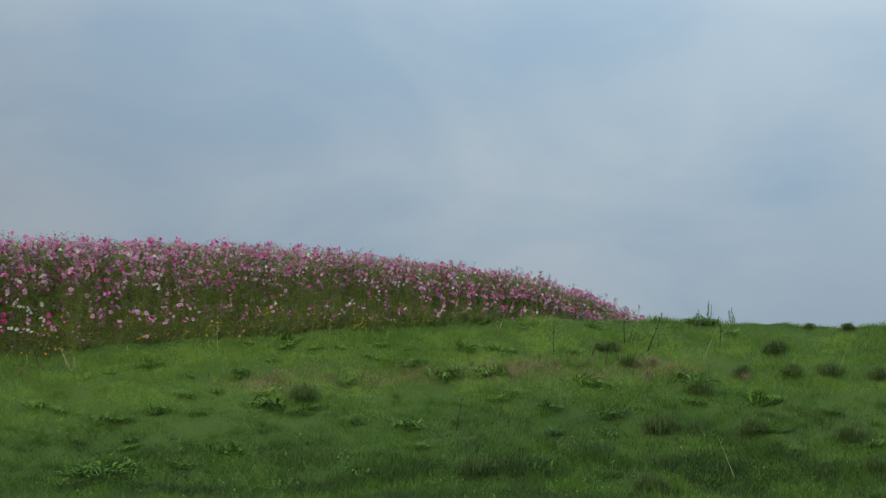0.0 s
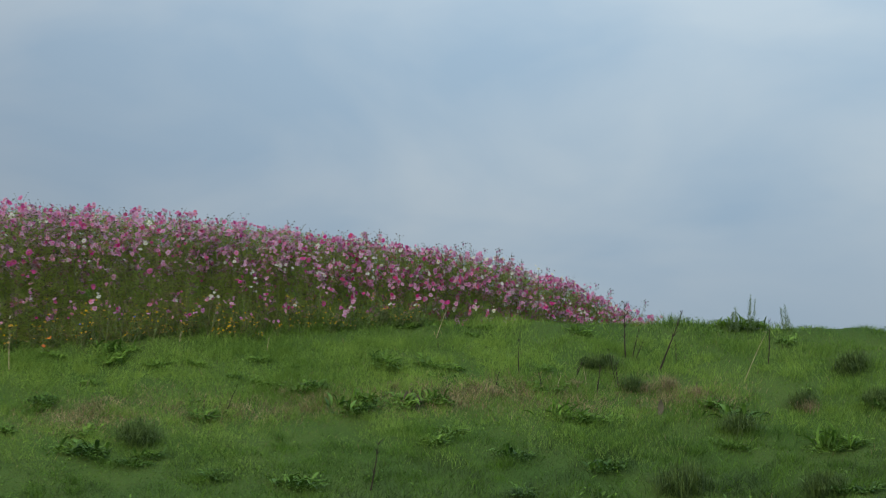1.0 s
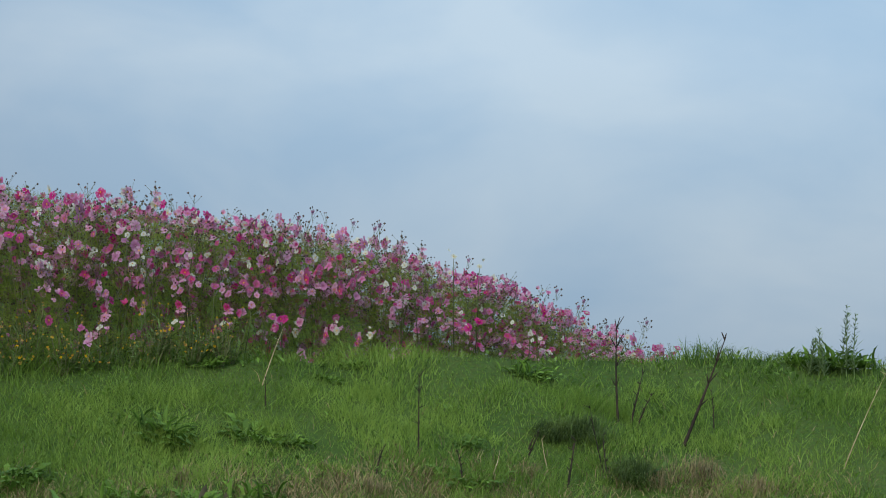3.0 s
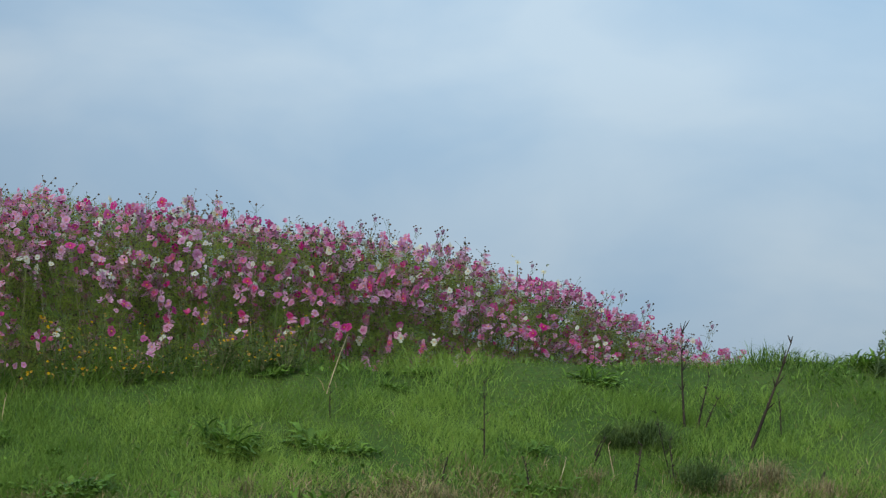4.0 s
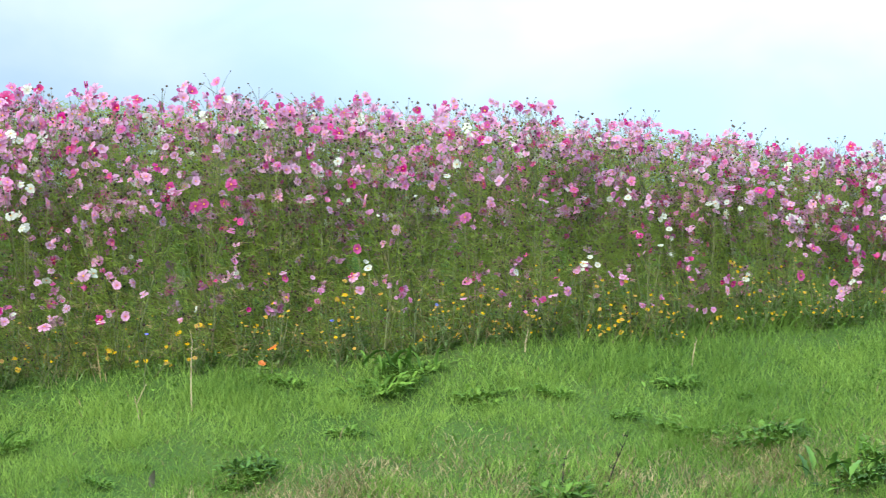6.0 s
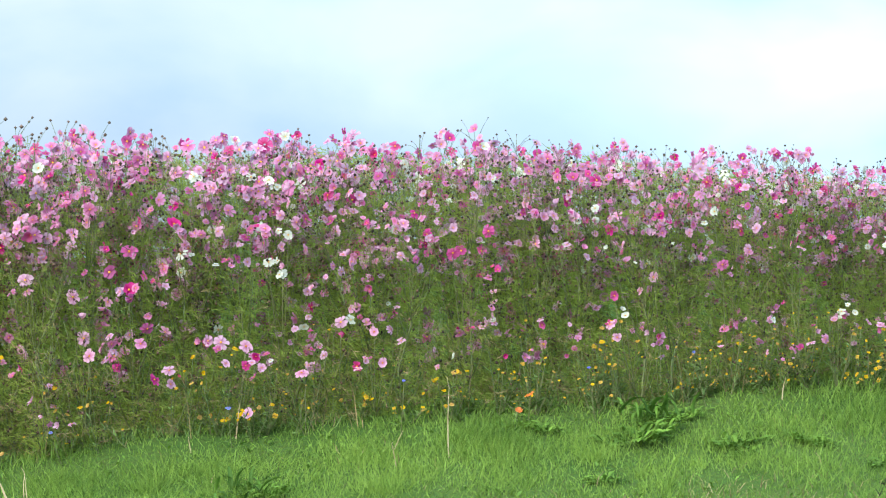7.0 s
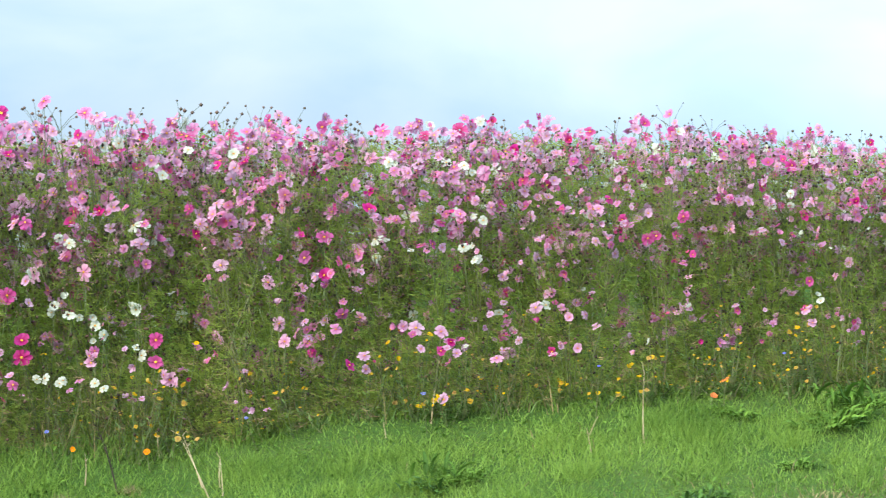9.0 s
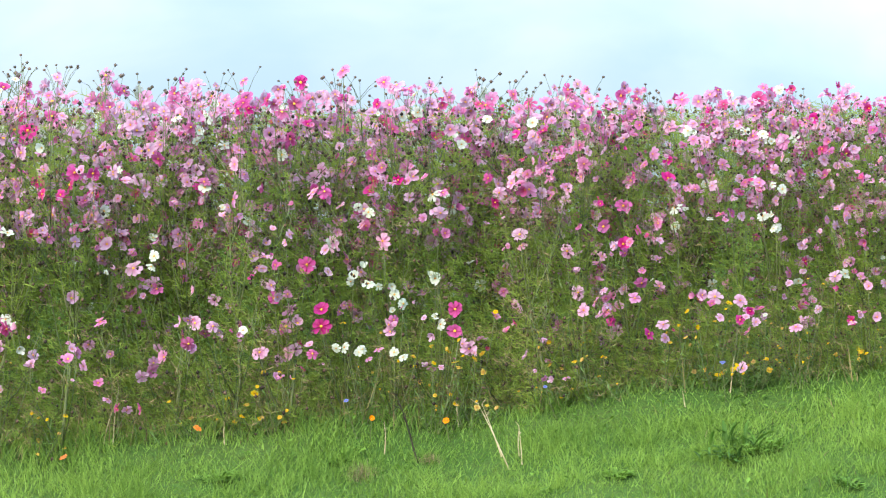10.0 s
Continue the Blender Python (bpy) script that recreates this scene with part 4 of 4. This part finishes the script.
for i, (x, y, wide) in enumerate([(1.07, 25.42, 0.24), (2.48, 25.1, 0.28), (-2.14, 23.39, 0.36), (1.59, 23.57, 0.5), (2.86, 25.69, 0.36), (1.27, 25.14, 0.24), (-0.35, 22.06, 0.48), (1.45, 22.12, 0.46), (3.8, 22.97, 0.4), (3.54, 23.68, 0.38), (2.0, 24.55, 0.34), (3.42, 25.2, 0.36), (3.0, 25.1, 0.3), (3.95, 25.15, 0.32), (2.55, 23.7, 0.36), (0.95, 25.4, 0.16), (3.24, 26.33, 0.16), (3.66, 26.34, 0.2)]):
    tussock(x, y, wide, i, False)
for i, (x, y, wide) in enumerate([(1.51, 25.21, 0.24), (1.36, 25.12, 0.2), (1.72, 25.1, 0.2), (2.5, 25.0, 0.24), (0.86, 25.02, 0.16), (0.3, 24.72, 0.16), (-0.42, 24.58, 0.14), (-1.2, 24.35, 0.14), (-5.13, 23.84, 0.16), (-4.91, 23.98, 0.1)]):
    tussock(x, y, wide, i, True)


def stalk(x, y, dx, tall, dark, stout=1.0):
    """A dead stem with short side twigs, leaning by dx at its top."""
    r = random.Random(int(1e3 * (x + 20) + 31 * y))
    sv, sf = [], []
    top = Vector((dx, r.uniform(-0.03, 0.03), tall))
    way = bend((0, 0, -0.02), top, (r.uniform(-0.012, 0.012), 0, 0.01), 5)
    thick = stout * (0.0056 if tall > 0.3 else 0.0042) if dark else 0.0028
    tube(sv, sf, way, [thick, thick * 0.9, thick * 0.75, thick * 0.6, thick * 0.42, thick * 0.2], 5)
    label = "dark leafless dead stalk standing in the grass" if dark else "pale dry straw stem standing in the grass"
    ob = tagged(new("dead_stalk" if dark else "dry_stem", mesh_of("stalk", sv, sf, DARK_STALK if dark else PALE_STALK, True)), label, "dead stalk" if dark else "dry stem", "dead stalks" if dark else "dry stems")
    ob.location = (x, y, float(ground_z(x, y)))
    for p in way[2:] if dark else way[4:]:
        for _ in range(3 if dark else 1):
            out = Vector((r.uniform(-1, 1), r.uniform(-1, 1), r.uniform(0.3, 1.4))).normalized() * tall * r.uniform(0.04, 0.17)
            tv, tf = [], []
            tube(tv, tf, [p - out * 0.1, p + out * 0.6, p + out], [thick * 0.45, thick * 0.38, thick * 0.2], 3)
            part("twig", mesh_of("twig", tv, tf, DARK_STALK if dark else PALE_STALK, True), ob)


for x, y, dx, tall, stout in [(1.46, 25.48, 0.16, 0.41, 1.35), (1.23, 25.65, -0.01, 0.36, 1.0), (1.27, 25.64, 0.05, 0.2, 1.2), (1.29, 25.62, 0.06, 0.13, 1.0), (1.59, 25.61, -0.01, 0.16, 0.8), (1.01, 24.99, 0.03, 0.18, 1.3), (1.17, 25.16, -0.02, 0.15, 1.0), (0.87, 25.28, 0.04, 0.07, 1.0), (2.25, 25.65, 0.0, 0.31, 0.8), (0.46, 25.06, 0.0, 0.28, 0.9), (0.86, 25.2, 0.05, 0.1, 1.0), (1.16, 25.18, -0.06, 0.24, 0.7), (-0.11, 25.3, 0.0, 0.11, 0.8), (-0.55, 22.96, 0.05, 0.31, 1.2), (-4.95, 23.97, -0.08, 0.24, 1.0), (-1.57, 23.94, 0.08, 0.18, 0.9), (-1.71, 23.88, 0.0, 0.11, 1.0), (0.3, 24.85, 0.03, 0.1, 1.0), (0.62, 24.88, -0.02, 0.12, 0.9)]:
    stalk(x, y, dx, tall, True, stout)
for row in [(2.06, 25.38, 0.16, 0.36), (-0.13, 25.47, 0.08, 0.21), (-0.79, 25.45, 0.02, 0.1), (2.34, 22.56, -0.2, 0.46), (3.5, 25.3, 0.1, 0.24), (-3.09, 24.33, 0.0, 0.25), (-3.27, 24.27, -0.02, 0.09), (-3.31, 24.44, 0.04, 0.07), (-1.93, 24.94, 0.01, 0.08), (-1.32, 25.0, 0.02, 0.1), (-3.9, 24.51, 0.01, 0.13), (-4.65, 24.04, -0.08, 0.19), (-4.59, 24.04, 0.0, 0.1), (-6.06, 23.87, 0.02, 0.2), (-6.1, 23.88, 0.05, 0.14), (-4.6, 23.94, -0.12, 0.24), (-4.57, 23.98, -0.01, 0.14), (-5.09, 24.03, 0.0, 0.11), (-4.87, 24.33, -0.01, 0.11), (-5.67, 23.99, 0.0, 0.1), (-4.04, 24.38, -0.01, 0.05), (0.95, 25.12, -0.03, 0.12), (0.72, 24.95, 0.04, 0.1)]:
    stalk(*row, False)


def tall_weed(x, y, tall, stems):
    """Upright weed with narrow leaves all the way up, on the crest."""
    r = random.Random(int(1e3 * (x + 20)))
    plant = thing("tall_weed", x, y, "upright leafy green weed on the crest against the sky", "weed", "weeds on the crest")
    for s in range(stems):
        sv, sf, lv, lf = [], [], [], []
        h = tall * (1.0 if s == 0 else r.uniform(0.5, 0.9))
        foot = Vector((r.uniform(-0.05, 0.05) if s else 0, r.uniform(-0.03, 0.03), -0.02))
        way = bend(foot, foot + Vector((r.uniform(-0.04, 0.04) * (s > 0), 0, h)), (r.uniform(-0.02, 0.02), 0, 0), 6)
        tube(sv, sf, way, [0.003, 0.0028, 0.0025, 0.002, 0.0017, 0.0013, 0.0008], 4)
        for i in range(52):
            t = 6 * (0.15 + 0.84 * i / 52)
            p = way[int(t)].lerp(way[int(t) + 1], t - int(t))
            a = 2.4 * i
            out = Vector((math.cos(a), math.sin(a), r.uniform(0.4, 1.1))) * r.uniform(0.014, 0.034) * (1.5 - i / 52)
            w = Vector((-math.sin(a), math.cos(a), 0.3)) * 0.0032
            n = len(lv)
            lv += [p, p + out * 0.5 - w, p + out, p + out * 0.5 + w]
            lf.append((n, n + 1, n + 2, n + 3))
        stem = part("stem", mesh_of("stem", sv, sf, TALL_WEED, True), plant)
        part("leaves", mesh_of("leaves", lv, lf, TALL_WEED), stem)


tall_weed(2.14, 26.2, 0.305, 3)
tall_weed(2.03, 26.2, 0.205, 4)
tall_weed(2.39, 26.22, 0.215, 3)
for i, (x, wide) in enumerate([(1.98, 0.2), (2.08, 0.25), (2.17, 0.21)]):
    leafy_weed(x, 26.31, wide, 37 * i + 3, 1)


def dead_leaf(x, y, size, turn):
    verts, faces = [], []
    for i in range(6):
        t = i / 5
        half = 0.2 * math.sin(math.pi * (0.06 + 0.92 * t)) ** 0.8 * (1.15 - 0.4 * t)
        for k in (-1, 0, 1):
            verts.append((k * half, 0.16 * abs(k) * half + 0.1 * math.sin(3 * t), t))
    for i in range(5):
        for k in range(2):
            q = 3 * i + k
            faces.append((q, q + 1, q + 4, q + 3))
    ob = tagged(new("withered_leaf", mesh_of("withered_leaf", verts, faces, DEAD_LEAF, True)), "upright curled brown withered leaf in the grass", "leaf", "withered leaves")
    ob.matrix_world = pose(x, y, float(ground_z(x, y)) - 0.005, 8, 6, turn) @ Matrix.Scale(size, 4)


for x, y, size, turn in ((-0.33, 24.36, 0.09, 20), (-0.25, 24.34, 0.1, -25), (-3.16, 23.75, 0.07, 40), (1.45, 24.75, 0.12, -12), (1.72, 25.2, 0.06, 50)):
    dead_leaf(x, y, size, turn)


def low_weeds():
    """Small flat broad leaves in loose patches among the turf."""
    n = 300
    x = rng.uniform(-5.8, 4.8, n)
    d = -6.0 * rng.uniform(0, 1, n) ** 1.3
    verts, faces = [], []
    for cx, cd in zip(x, d):
        spread = rng.uniform(0.04, 0.16) * (1.0 if cd > -2.6 else 1.6)
        for _ in range(int(rng.integers(14, 44))):
            px, py = cx + spread * rng.normal(), float(edge(cx)) + cd + spread * rng.normal()
            a, size = rng.uniform(0, 2 * math.pi), rng.uniform(0.012, 0.030) * (1.0 if cd > -2.6 else 1.7)
            foot = Vector((px, py, float(ground_z(px, py)) + rng.uniform(0.0, 0.035)))
            out = Vector((math.cos(a), math.sin(a), rng.uniform(0.1, 0.9))) * size
            side = Vector((-math.sin(a), math.cos(a), rng.uniform(-0.3, 0.3))) * size * rng.uniform(0.2, 0.32)
            k = len(verts)
            verts += [foot, foot + out * 0.5 - side + Vector((0, 0, 0.1 * size)), foot + out, foot + out * 0.5 + side + Vector((0, 0, 0.1 * size))]
            faces.append((k, k + 1, k + 2, k + 3))
    return mesh_of("low_weeds", verts, faces, LOW_WEED)


tagged(new("low_weeds", low_weeds()), "scattered patches of small broad-leaved weeds in the turf", "weeds", kind="stuff")
